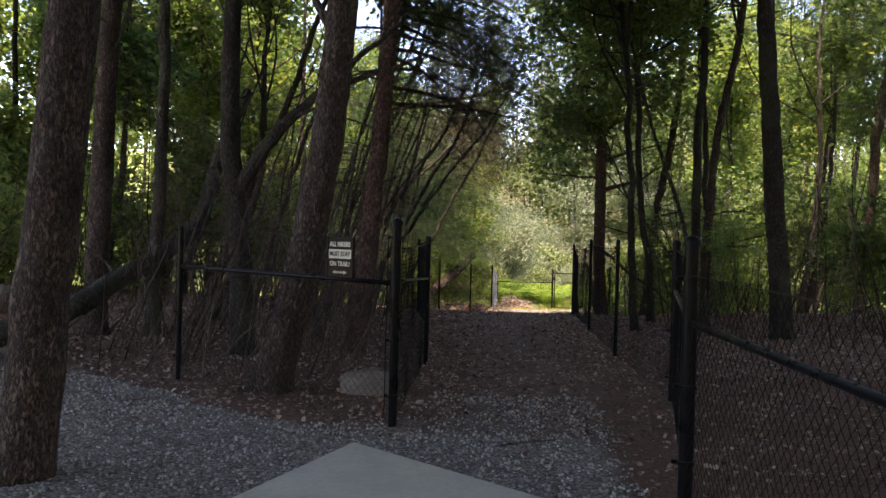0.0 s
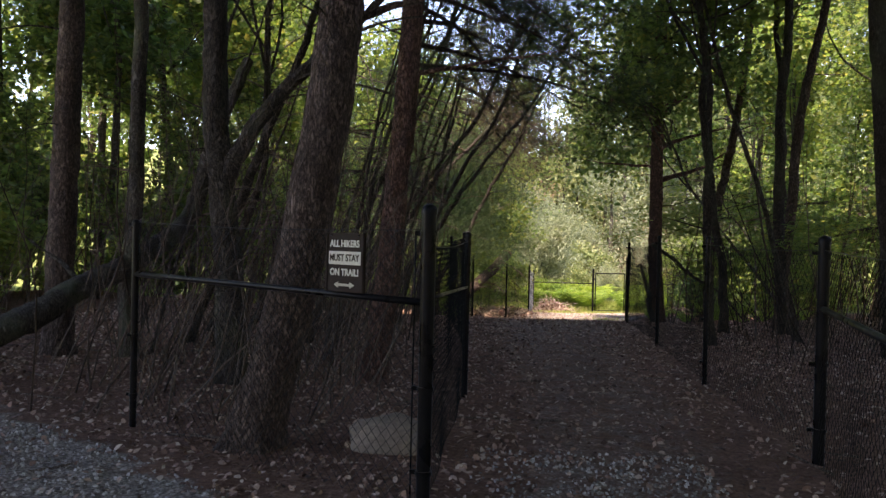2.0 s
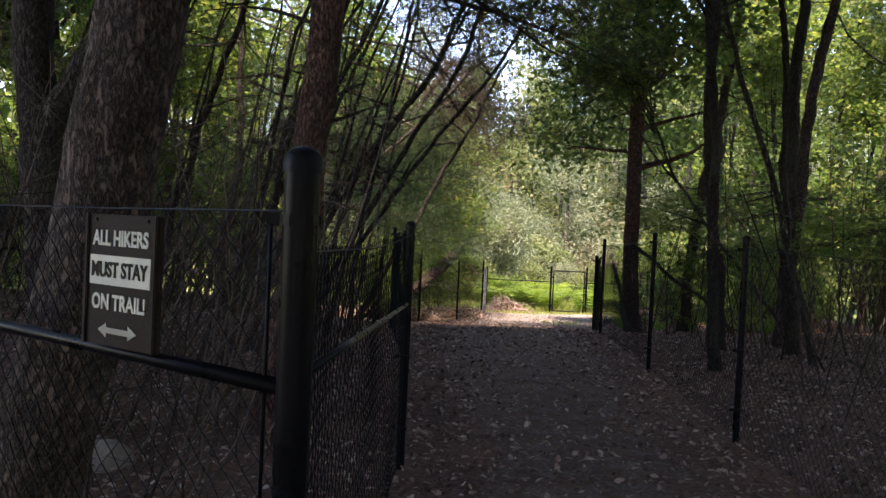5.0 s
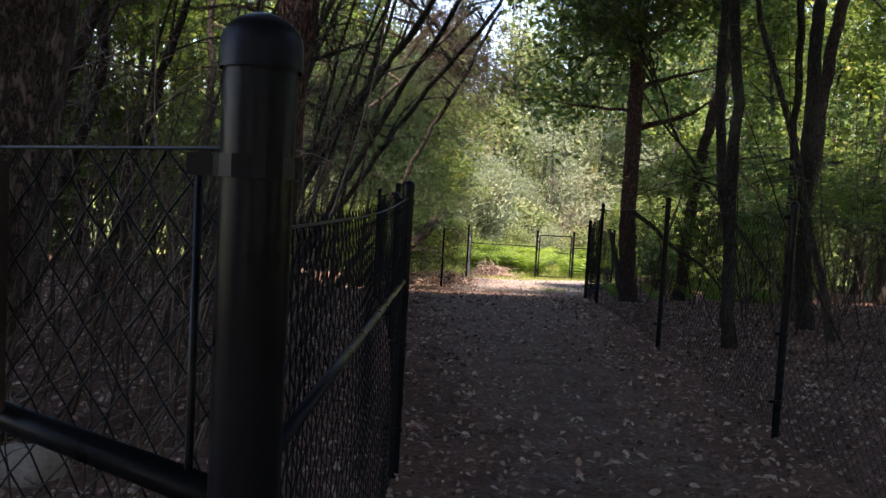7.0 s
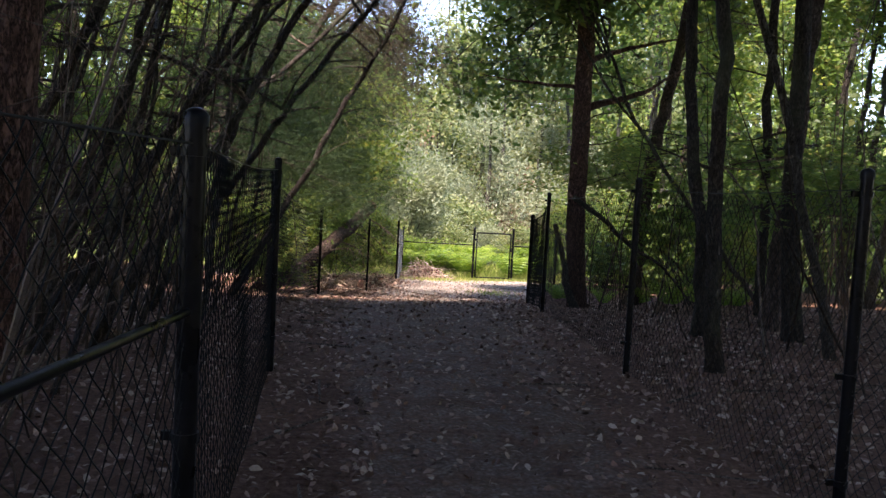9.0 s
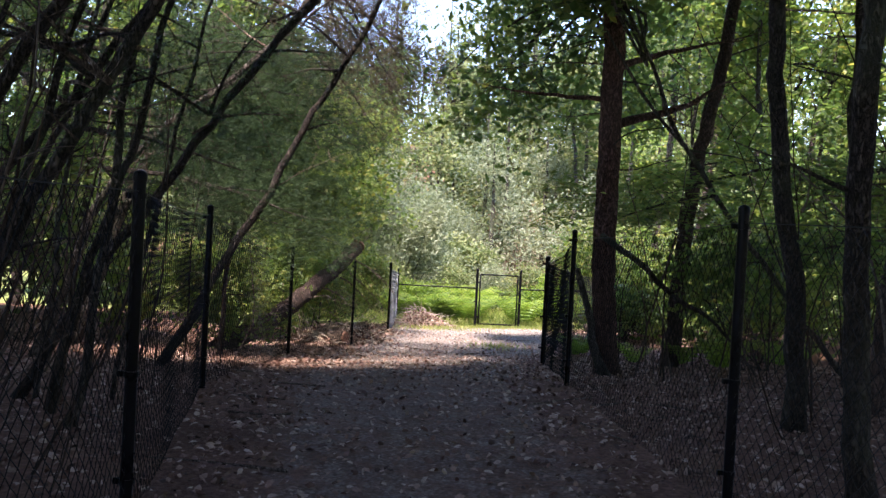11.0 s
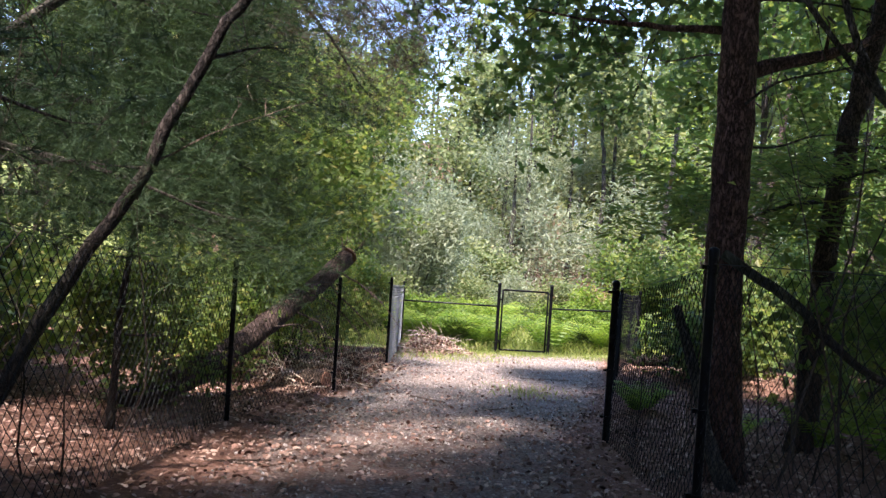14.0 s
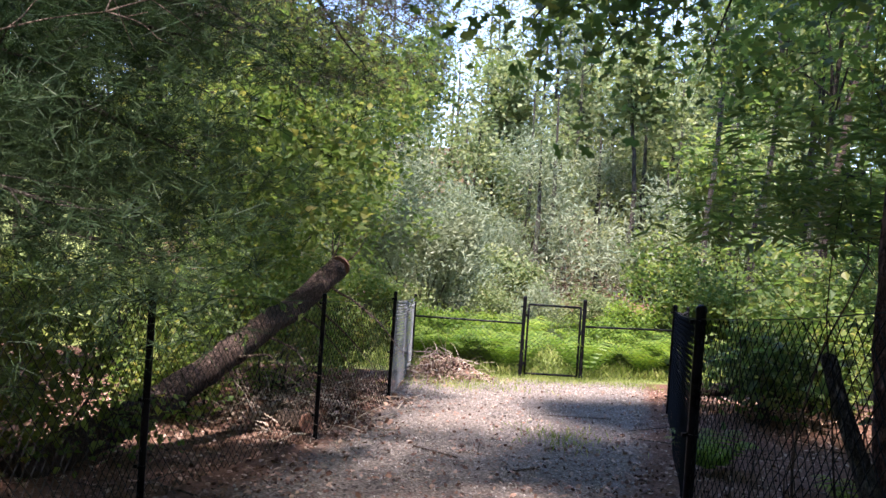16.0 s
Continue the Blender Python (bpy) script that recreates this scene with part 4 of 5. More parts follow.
r = np.random.default_rng(33)
k = 0
while k < 40:
    left = k % 2 == 0
    x, y = (r.uniform(-17, -2.4), r.uniform(13, 38)) if left else (r.uniform(5.5, 18), r.uniform(14, 36))
    if left and x > -4.5 and y < 15:
        continue
    h = r.uniform(0.7, 2.3)
    light = r.random() < 0.45
    shrub("shrub", "light green leafy shrub in the wood" if light else "dark green leafy shrub in the wood", (x, y), (r.uniform(0.9, 1.8), r.uniform(0.9, 1.6), h), 115, SPRAY_MID if y > 20 else SPRAY, LEAF_LIGHT if light else LEAF, 0.55, 300 + k)
    k += 1
for k in range(18):
    x, y = r.uniform(-14, -5.2), r.uniform(13, 25)
    shrub("shrub", "dense green thicket shrub in the shade", (x, y), (r.uniform(1.1, 1.8), 1.2, r.uniform(1.3, 2.6)), 120, SPRAY, (LEAF, LEAF_LIGHT)[k % 3 > 0], 0.6, 360 + k)
for k in range(6):
    x, y = r.uniform(-8.5, -4.2), r.uniform(18, 27)
    shrub("shrub", "tall green understory shrub in half shade", (x, y), (1.3, 1.2, r.uniform(1.8, 2.4)), 100, SPRAY, LEAF_LIGHT, 0.6, 385 + k, lift=0.5)
for k in range(8):
    x, y = r.uniform(8.5, 16), r.uniform(19, 30)
    shrub("shrub", "tall green understory shrub among slim trunks", (x, y), (1.4, 1.2, r.uniform(2.0, 2.6)), 120, SPRAY_MID, LEAF, 0.65, 410 + k, lift=0.6)
for k, (x, y, rx, h, n) in enumerate(((-1.6, 22.6, 0.9, 0.9, 130), (-1.2, 25.2, 1.1, 1.1, 170), (-0.4, 27.4, 1.1, 1.3, 190), (0.0, 30.0, 1.3, 1.5, 220), (-1.8, 28.5, 1.6, 2.2, 260))):
    shrub("shrub", "sunlit yellow-green shrub against the fence", (x, y), (rx, rx, h), n, SPRAY_FINE, LEAF_LIGHT, 0.5, 400 + k, group="sunlit shrubs")
shrub("willow_shrub", "tall silvery grey-green willow beyond the fence", (2.0, 38.5), (2.3, 2.0, 2.9), 620, SPRAY_NARROW, LEAF_SILVER, 0.75, 501, 14, "willows", wood=GREY_BARK)
shrub("willow_shrub", "silvery grey-green willow in the meadow", (-1.2, 41.5), (2.4, 2.0, 3.2), 520, SPRAY_NARROW, LEAF_SILVER, 0.8, 502, 12, "willows", wood=GREY_BARK)
shrub("willow_shrub", "pale willow at the foot of the hill", (3.0, 46), (2.2, 2.0, 2.2), 380, SPRAY_NARROW, LEAF_SILVER, 0.8, 503, 10, "willows", wood=GREY_BARK)
for k, (x, y, rx, h) in enumerate(((8.4, 34.5, 1.3, 1.0), (9.6, 31.0, 1.5, 1.8), (10.2, 39.5, 1.4, 0.8), (10.5, 36.5, 1.8, 1.6), (7.6, 28.0, 0.8, 0.8), (8.6, 25.0, 1.0, 0.9))):
    shrub("shrub", "sunlit green bush beside the meadow", (x, y), (rx, rx, h), 200, SPRAY_FINE, LEAF_LIGHT, 0.5, 520 + k, group="meadow bushes")

for k, (x, y, rx, h, kind) in enumerate(((2.1, 34.2, 0.8, 0.55, 0), (3.0, 35.2, 0.9, 0.7, 0), (1.2, 35.6, 1.0, 0.9, 1), (6.2, 34.0, 0.8, 0.55, 0), (7.2, 34.8, 0.9, 0.7, 0), (3.6, 37.6, 1.1, 0.9, 1), (5.2, 38.2, 1.2, 0.8, 2), (6.6, 37.2, 1.1, 0.8, 1),
                                       (2.2, 39.8, 1.4, 1.1, 2), (4.4, 40.6, 1.4, 1.0, 2), (6.2, 41.2, 1.3, 0.7, 1), (10.4, 42.0, 1.4, 0.9, 2))):
    shrub("shrub", ("bright green leafy growth behind the gate fence", "pale yellow-green bush in the meadow", "grey-green bush in the meadow")[kind], (x, y), (rx, rx * 0.8, h), 150, (SPRAY_FINE, SPRAY_FINE, SPRAY_NARROW)[kind],
          (FERN, LEAF_HAZE, LEAF_SILVER)[kind], 0.5, 540 + k, group="growth in the meadow")
for k in range(26):
    x, y = r.uniform(-3, 15), r.uniform(42.5, 54)
    if 6.2 < x < 10.2 and y < 51:
        continue
    kind = k % 3
    shrub("shrub", ("grey-green bush at the foot of the hill", "pale green bush at the foot of the hill", "low juniper at the foot of the hill, paled by haze")[kind], (x, y), (r.uniform(1.2, 2.0), 1.2, r.uniform(1.0, 2.2)), 150,
          (SPRAY_NARROW, SPRAY_MID, SPRAY_PINE)[kind], (LEAF_SILVER, LEAF_HAZE, NEEDLE_HAZE)[kind], 0.7, 560 + k, group="bushes at the foot of the hill")

# layered low boughs beside the trail
def bough(name, label, root, tip, n, spread, sprays, mat, size, seed, droop=0.3, wood=DARK_BARK, tilt=0.5):
    """A leafy branch from root to tip."""
    r = np.random.default_rng(seed)
    root, tip = np.array(root, float), np.array(tip, float)
    e = thing(name, label, "branch", "leafy boughs over the trail")
    mid = (root + tip) / 2 + (0, 0, droop * 0.5)
    line = [(*root, 0.03), (*mid, 0.018), (*tip, 0.005)]
    part_of("wood", *join([tube(line, 6, 0.15, 0, 0.01, seed)] + twigs_on(line, 16, spread[0] * 0.9, r, 0.06)), wood, e)
    S = spline(line, 0.1)
    P = S[r.integers(int(len(S) * 0.4), len(S), n), :3] + r.normal(0, 1, (n, 3)) * spread
    part_of("leaves", *cloud(sprays, P, size, r, tilt), mat, e)
    return e


OAK = [((3.45, 19.5, 4.6), (2.1, 23.0, 3.3)), ((3.5, 19.6, 4.8), (2.9, 23.6, 3.2)), ((3.55, 19.6, 4.9), (3.9, 23.4, 3.2)), ((3.5, 19.4, 4.5), (1.6, 21.6, 3.7)), ((3.5, 19.5, 5.0), (4.8, 22.8, 3.6)),
       ((3.5, 19.4, 5.2), (2.2, 17.6, 4.6)), ((3.5, 19.4, 5.0), (4.6, 18.0, 4.5)), ((3.5, 19.5, 5.4), (2.6, 21.5, 4.8)), ((3.5, 19.5, 5.4), (4.0, 21.3, 4.6))]
for k, (a, b) in enumerate(OAK):
    bough("oak_bough", "drooping oak bough with lobed green leaves", a, b, 32, (0.6, 0.6, 0.34), SPRAY_OAK, (LEAF, LEAF_LIGHT)[k % 3 == 2], 0.62, 600 + k, 0.5)
for k in range(13):
    an, z = 0.2 + k * 2.4, 5.2 + 0.22 * k
    bough("oak_bough", "leafy upper bough of the tall tree", (3.5, 19.45, z), (3.5 + 2.1 * math.cos(an), 19.45 + 2.1 * math.sin(an), z + 0.3), 42, (0.75, 0.75, 0.42), SPRAY, (LEAF, LEAF_LIGHT)[k % 2], 0.62, 760 + k, 0.3)
for k, (a, b) in enumerate((((-0.9, 10.2, 4.4), (1.2, 15.5, 4.3)), ((-0.75, 10.2, 5.0), (0.4, 13.8, 4.4)), ((-0.5, 18.5, 4.6), (0.9, 21.0, 3.4)), ((-0.5, 18.5, 5.0), (0.2, 21.2, 3.7)), ((-0.8, 19.0, 4.8), (1.3, 21.8, 3.6)), ((-0.9, 21.4, 4.6), (1.2, 23.2, 3.5)), ((-0.9, 21.4, 4.9), (1.7, 23.0, 4.0)), ((-0.9, 21.5, 4.3), (0.8, 23.6, 3.0)))):
    bough("pine_bough", "drooping pine bough with browning needles", a, b, 95, (0.5, 0.55, 0.3), SPRAY_PINE, (NEEDLE, NEEDLE_DEAD)[k > 1], 0.48, 630 + k, 0.4)
for k, (a, b) in enumerate((((-2.6, 24.5, 5.6), (0.9, 25.5, 4.4)), ((-2.6, 24.5, 5.0), (0.6, 26.5, 3.6)), ((-2.6, 24.5, 6.2), (1.3, 24.6, 5.4)), ((-1.4, 30.5, 5.4), (1.2, 29.8, 4.0)), ((-1.4, 30.5, 4.8), (0.9, 31.5, 3.0)), ((-2.7, 24.5, 4.4), (0.3, 25.0, 3.2)),
                            ((-1.4, 30.5, 6.0), (1.6, 31, 5.2)), ((-0.75, 10.2, 5.6), (1.0, 13.0, 5.0)), ((-0.78, 10.2, 3.9), (0.2, 12.6, 3.4)))):
    bough("pine_bough", "grey-green pine bough hanging over the fence", a, b, 95, (0.6, 0.6, 0.4), SPRAY_PINE, (NEEDLE, NEEDLE, NEEDLE_DEAD)[k % 3], 0.52, 690 + k, 0.3)
for k, (a, b) in enumerate((((-2.2, 18.6, 1.9), (-0.1, 19.0, 1.5)), ((-2.0, 19.6, 2.4), (0.1, 20.2, 1.8)), ((-2.2, 17.4, 2.2), (-0.6, 17.6, 1.9)), ((-2.0, 21.8, 2.4), (0.3, 22.6, 1.7)), ((-1.8, 23.5, 3.0), (0.6, 24.4, 2.2)), ((-2.6, 15.2, 2.6), (-0.7, 15.8, 2.3)), ((-1.9, 21.0, 3.2), (0.4, 21.6, 2.6)))):
    bough("pine_bough", "soft dark green pine bough behind the wire", a, b, 105, (0.42, 0.42, 0.22), SPRAY_PINE if k not in (3, 4) else SPRAY, NEEDLE if k not in (3, 4) else LEAF_LIGHT, 0.42, 650 + k, 0.2)
for k in range(9):
    z = 1.3 + 0.28 * k
    bough("pine_bough", "soft dark pine bough reaching over the wire", (-2.5 - 0.1 * k, 20.3 + 0.25 * (k % 3), z + 0.3), (0.05 - 0.16 * (k % 4), 19.7 + 0.45 * (k % 3), z), 150, (0.45, 0.4, 0.18), SPRAY_SOFT, NEEDLE, 0.46, 740 + k, 0.2)
for k, (a, b) in enumerate((((5.8, 21.5, 2.2), (4.0, 20.8, 1.7)), ((6.5, 20.5, 2.6), (4.6, 20.2, 2.1)), ((6.5, 18.0, 2.4), (4.7, 17.2, 1.9)), ((7.5, 22.5, 2.9), (5.2, 21.8, 2.5)), ((6.8, 16.2, 1.9), (5.2, 15.6, 1.5)), ((7.0, 19.0, 1.6), (5.4, 18.6, 1.3)), ((5.6, 23.5, 2.4), (4.4, 22.4, 1.9)))):
    bough("hemlock_bough", "flat layered green bough in the understory", a, b, 30, (0.6, 0.5, 0.10), SPRAY_FLAT, (LEAF_LIGHT, LEAF_LIGHT, LEAF)[k % 3], 0.7, 670 + k, 0.15, tilt=0.15)


FENCE_LEFT, FENCE_RIGHT = np.array([LP, B1, B2, B3, B4, L2, L1]), np.array([RQ, R0, R1, R2, R3, R4])


def clear_of_trail(V):
    """Whether all the points stand outside the two trail fences."""
    left = np.interp(V[:, 1], FENCE_LEFT[:, 1], FENCE_LEFT[:, 0]) - 0.12
    right = np.interp(V[:, 1], FENCE_RIGHT[:, 1], FENCE_RIGHT[:, 0]) + 0.12
    return bool(np.all((V[:, 0] < left) | (V[:, 0] > right)))


def thicket(label, xs, ys, n, heights, lean, seed, mat=TWIG):
    """Thin crooked stems and side twigs that grow too dense to count."""
    r = np.random.default_rng(seed)
    out = []
    for _ in range(n):
        x, y = r.uniform(*xs), r.uniform(*ys)
        h = r.uniform(*heights)
        rad = 0.003 + 0.0028 * h * r.uniform(0.5, 1.2)
        ln = limb((x, y, float(ground_z(x, y)) - 0.02), (r.normal(lean, 0.2), r.normal(0, 0.2), 1.0), h, rad, r, 0.12, 0.03, 5)
        stem = tube(ln, 4, 0.3, 0, 0.012, int(r.integers(1, 9999)))
        if not clear_of_trail(stem[0]):
            continue
        out.append(stem)
        S = spline(ln, 0.15)
        for _ in range(5):
            q = S[r.integers(len(S) // 4, len(S))]
            d = r.normal(0, 1, 3) * (1, 1, 0.5) + (lean, 0, 0.35)
            twig = tube(limb(q[:3], d, h * r.uniform(0.12, 0.32), max(q[3] * 0.6, 0.0025), r, 0.05, 0.05, 3), 3, 0.25)
            if clear_of_trail(twig[0]):
                out.append(twig)
    return tagged(part_of("thicket", *join(out), mat), label, "brush", kind="stuff")


thicket("dense brown thicket of thin leaning stems behind the wire", (-3.6, -0.9), (7.9, 12.0), 150, (1.0, 3.4), 0.35, 31)
thicket("tangle of bare leaning stems along the sagging wire", (-3.8, -0.8), (11.5, 19.5), 210, (1.2, 4.2), 0.4, 32)
thicket("bare brown stems under the old pines", (-9.0, -3.2), (9.0, 19.0), 170, (1.0, 4.5), 0.15, 33)
thicket("thin bare stems among the slim trees", (3.6, 9.5), (11.5, 23.0), 190, (1.0, 4.8), 0.0, 34)

# bare and needled boughs of the red pine over the trail
r = np.random.default_rng(66)
for k in range(8):
    z = 3.3 + 0.24 * k
    tip = (r.uniform(0.3, 1.7), r.uniform(10.6, 13.4), z - r.uniform(0.0, 0.5))
    bough("pine_bough", "fine-twigged pine bough with thin dark needles", (-0.84, 10.2, z), tip, 44, (0.5, 0.5, 0.26), SPRAY_SOFT, (NEEDLE, NEEDLE_DEAD)[k % 3 == 1], 0.42, 980 + k, 0.3)
for k, (z, tip) in enumerate(((4.7, (0.3, 14.2, 4.5)), (5.0, (1.2, 15.4, 4.7)), (5.3, (0.7, 16.6, 5.1)), (4.5, (1.5, 13.6, 4.2)))):
    bough("pine_bough", "high dark pine bough spreading over the trail", (-0.78, 10.2, z), tip, 90, (0.6, 0.7, 0.3), SPRAY_PINE, NEEDLE, 0.5, 1020 + k, 0.3)
for k, (a, b) in enumerate((((-1.9, 26.0, 3.0), (0.7, 26.6, 2.5)), ((-1.7, 25.4, 3.9), (0.9, 26.0, 3.3)), ((-1.6, 27.4, 2.4), (0.7, 27.9, 1.8)), ((-1.5, 28.2, 4.4), (1.2, 28.6, 3.7)))):
    bough("maple_bough", "sunlit yellow-green leafy bough above the fence", a, b, 90, (0.5, 0.5, 0.24), SPRAY_FINE, LEAF_LIGHT, 0.46, 1000 + k, 0.25)


# ---- far wood on the hill ----
def far_wood(name, label, n, xs, ys, sprays, mat, size, seed, per, hs):
    r = np.random.default_rng(seed)
    out, trunks = [], []
    for _ in range(n):
        x, y = r.uniform(*xs), r.uniform(*ys)
        h, w = r.uniform(*hs), r.uniform(1.5, 2.8)
        z = float(ground_z(x, y))
        out.append(blob(per, (x, y, z + h * 0.55), (w, w, h * 0.5), r))
        trunks.append(tube([(x, y, z - 0.2, 0.14), (x + 0.1, y, z + h * 0.5, 0.10), (x, y, z + h, 0.03)], 6, 2.0))
    P = np.concatenate(out)
    e = thing(name, label, "trees", kind="stuff")
    part_of("crowns", *cloud(sprays, P, size, r), mat, e)
    part_of("trunks", *join(trunks), GREY_BARK, e)


# Haze over the hill comes from paler leaf and needle colours.
far_wood("far_wood", "sunlit mixed woodland on the far hillside", 60, (-20, 34), (50, 82), SPRAY_FAR, LEAF_HAZE, 1.5, 701, 68, (5, 9))
far_wood("far_wood", "green pines on the far hillside, paled by haze", 38, (-20, 34), (54, 88), SPRAY_PINE, NEEDLE_HAZE, 1.7, 702, 36, (7, 12))
far_wood("far_wood", "tall sunlit trees below the ridge", 26, (-6, 34), (58, 74), SPRAY_FAR, LEAF_HAZE, 1.5, 707, 80, (9, 13))
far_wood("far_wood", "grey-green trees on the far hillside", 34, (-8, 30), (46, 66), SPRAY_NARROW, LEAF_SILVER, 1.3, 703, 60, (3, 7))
far_wood("far_wood", "tall mixed wood along the ridge", 46, (-34, 48), (64, 92), SPRAY_FAR, LEAF_HAZE, 1.8, 708, 80, (14, 20))
far_wood("far_wood", "tall pines along the ridge, paled by haze", 30, (-34, 48), (60, 88), SPRAY_PINE, NEEDLE_HAZE, 2.2, 709, 46, (14, 20))
far_wood("far_wood", "leafy woodland behind the slim trees", 24, (-40, -12), (20, 60), SPRAY_MID, LEAF_LIGHT, 1.4, 704, 72, (7, 12))
far_wood("far_wood", "leafy woodland behind the trail fence", 24, (15, 44), (16, 56), SPRAY_MID, LEAF_LIGHT, 1.4, 705, 72, (6, 11))

# unseen canopy added behind, beside and above the start of the walk for shade
far_wood("far_wood", "unseen dense wood beside the concrete pad, added for shade", 16, (9, 26), (-8, 12), SPRAY_BIG, LEAF, 1.6, 710, 90, (8, 12))
far_wood("far_wood", "unseen dense wood behind the head of the trail, added for shade", 26, (-16, 16), (-24, -4), SPRAY_BIG, LEAF, 1.6, 706, 90, (8, 13))


# ---- ferns, grass, brush ----
def fern(x, y, size, seed, mat=FERN):
    r = np.random.default_rng(seed)
    z = float(ground_z(x, y))
    e = thing("fern", "bright green fern with arching fronds", "fern", "ferns by the gate fence")
    for k in range(9):
        a = k * 0.7 + r.uniform(-0.2, 0.2)
        L = size * r.uniform(0.75, 1.1)
        t = np.linspace(0, 1, 15)
        C = np.stack([x + math.cos(a) * L * t * 0.75, y + math.sin(a) * L * t * 0.75, z + L * (1.5 * t - 0.98 * t * t)], -1)
        side = np.array((-math.sin(a), math.cos(a), 0))
        V, F = [], []
        for i in range(2, 15):
            w = L * 0.26 * math.sin(math.pi * min(t[i] * 0.93 + 0.06, 1)) ** 0.8
            for s in (1, -1):
                tip = C[i] + side * s * w + np.array((math.cos(a), math.sin(a), 0)) * w * 0.35 - np.array((0, 0, w * 0.25))
                q = len(V)
                V += [C[i - 1], C[i] * 0.72 + C[i - 1] * 0.28, tip]
                F.append((q, q + 1, q + 2))
        part_of("frond", np.array(V), np.array(F), mat, e)


r = np.random.default_rng(44)
for k in range(34):
    fern(r.uniform(1.7, 3.8) if k < 22 else r.uniform(5.1, 7.4), r.uniform(32.35, 34.4), r.uniform(0.95, 1.5), 800 + k)
for k in range(46):
    fern(r.uniform(0.8, 8.2), r.uniform(34.6, 41), r.uniform(1.0, 1.7), 860 + k)
for k in range(10):
    fern(r.uniform(4.4, 7.5), r.uniform(19.5, 25), r.uniform(0.5, 0.9), 840 + k)


def ground_stuff(name, label, category, template, P, size, mat, seed, tilt, lift=0.004):
    r = np.random.default_rng(seed)
    z = ground_z(P[:, 0], P[:, 1]) + lift
    V, F = scatter(template, np.column_stack([P, z]), turns(len(P), r, tilt), size)
    tagged(part_of(name, V, F, mat), label, category, kind="stuff")


r = np.random.default_rng(55)
BLADE = (np.array([(-0.02, 0, 0), (0.02, 0, 0), (0.03, 0.1, 0.6), (0.0, 0.35, 1.0)], float), np.array([(0, 1, 2), (0, 2, 3)]))
n = 26000
P = np.column_stack([r.uniform(-6, 14, n), 31.9 + 14 * r.random(n) ** 1.6])
ground_stuff("meadow_grass", "sunlit yellow-green meadow grass beyond the gate", "grass", BLADE, P, r.uniform(0.10, 0.30, n), GRASS, 1, 0.25)
n = 2600
P = np.column_stack([r.uniform(1.4, 6.2, n), r.normal(31.2, 0.5, n)])
P = np.vstack([P, np.column_stack([r.normal(2.4, 0.6, 700), r.normal(29.6, 0.5, 700)]), np.column_stack([r.normal(3.2, 0.25, 260), r.normal(25.2, 0.35, 260)])])
ground_stuff("trail_grass", "short tufts of grass in the gravel", "grass", BLADE, P, r.uniform(0.04, 0.12, len(P)), GRASS, 2, 0.4)

# fallen leaves
CURL = (np.array([(0, -0.5, 0), (0.3, -0.1, 0.13), (0, 0.5, 0.1), (-0.3, -0.05, 0.16), (0.22, 0.3, 0.16), (-0.22, 0.3, 0.1)], float), np.array([(0, 1, 3), (1, 4, 3), (3, 4, 5), (4, 2, 5)]))
n = 120000
P = np.column_stack([r.uniform(-6.5, 8.5, n), 2.5 + 28 * r.random(n) ** 1.15])
left, right = path_edges(P[:, 1])
ins = np.minimum(P[:, 0] - left, right - P[:, 0])
mid = np.interp(P[:, 1], [2, 5, 8, 14, 22, 26, 30], [0.10, 0.25, 0.80, 0.85, 0.75, 0.34, 0.10])
keep = r.random(n) < np.where(ins > 0, mid * np.clip(1.5 - ins / 1.1, 0.6, 1.5), 0.9)
keep &= ~((P[:, 1] < 5.4) & (P[:, 0] > -2.6) & (P[:, 0] < 1.2))
keep &= ~(gravel_lot(P[:, 0], P[:, 1]) & (r.random(n) < 0.8))
keep &= ~((P[:, 0] > 1.5) & (P[:, 1] < 9) & (r.random(n) < 0.5))
P = P[keep]
ground_stuff("fallen_leaves", "brown fallen leaves and bark flakes over the ground", "leaves", CURL, P, r.uniform(0.02, 0.07, len(P)), LITTER, 3, 0.65, 0.010)

# loose gravel
CHIP = (np.array([(0.5, 0, 0.05), (-0.45, 0.1, 0), (0.05, 0.42, 0.05), (0, -0.38, 0.0), (0.06, 0.02, 0.34), (-0.05, 0, -0.3)], float),
        np.array([(0, 2, 4), (2, 1, 4), (1, 3, 4), (3, 0, 4), (2, 0, 5), (1, 2, 5), (3, 1, 5), (0, 3, 5)]))
n = 15000
A = np.column_stack([r.uniform(-5, 1.5, n), r.uniform(3.0, 7.6, n)])
B = np.column_stack([r.uniform(-0.4, 6.2, n), 18 + 13.6 * r.random(n) ** 0.8])
P = np.vstack([A, B])
left, right = path_edges(P[:, 1])
ins = np.minimum(P[:, 0] - left, right - P[:, 0])
P = P[((ins > 0.0) & (r.random(len(P)) < np.clip(ins / 0.5, 0.1, 1))) | gravel_lot(P[:, 0], P[:, 1])]
ground_stuff("loose_gravel", "grey crushed gravel chips on the trail", "gravel", CHIP, P, r.uniform(0.014, 0.042, len(P)), STONE, 4, None, 0.004)

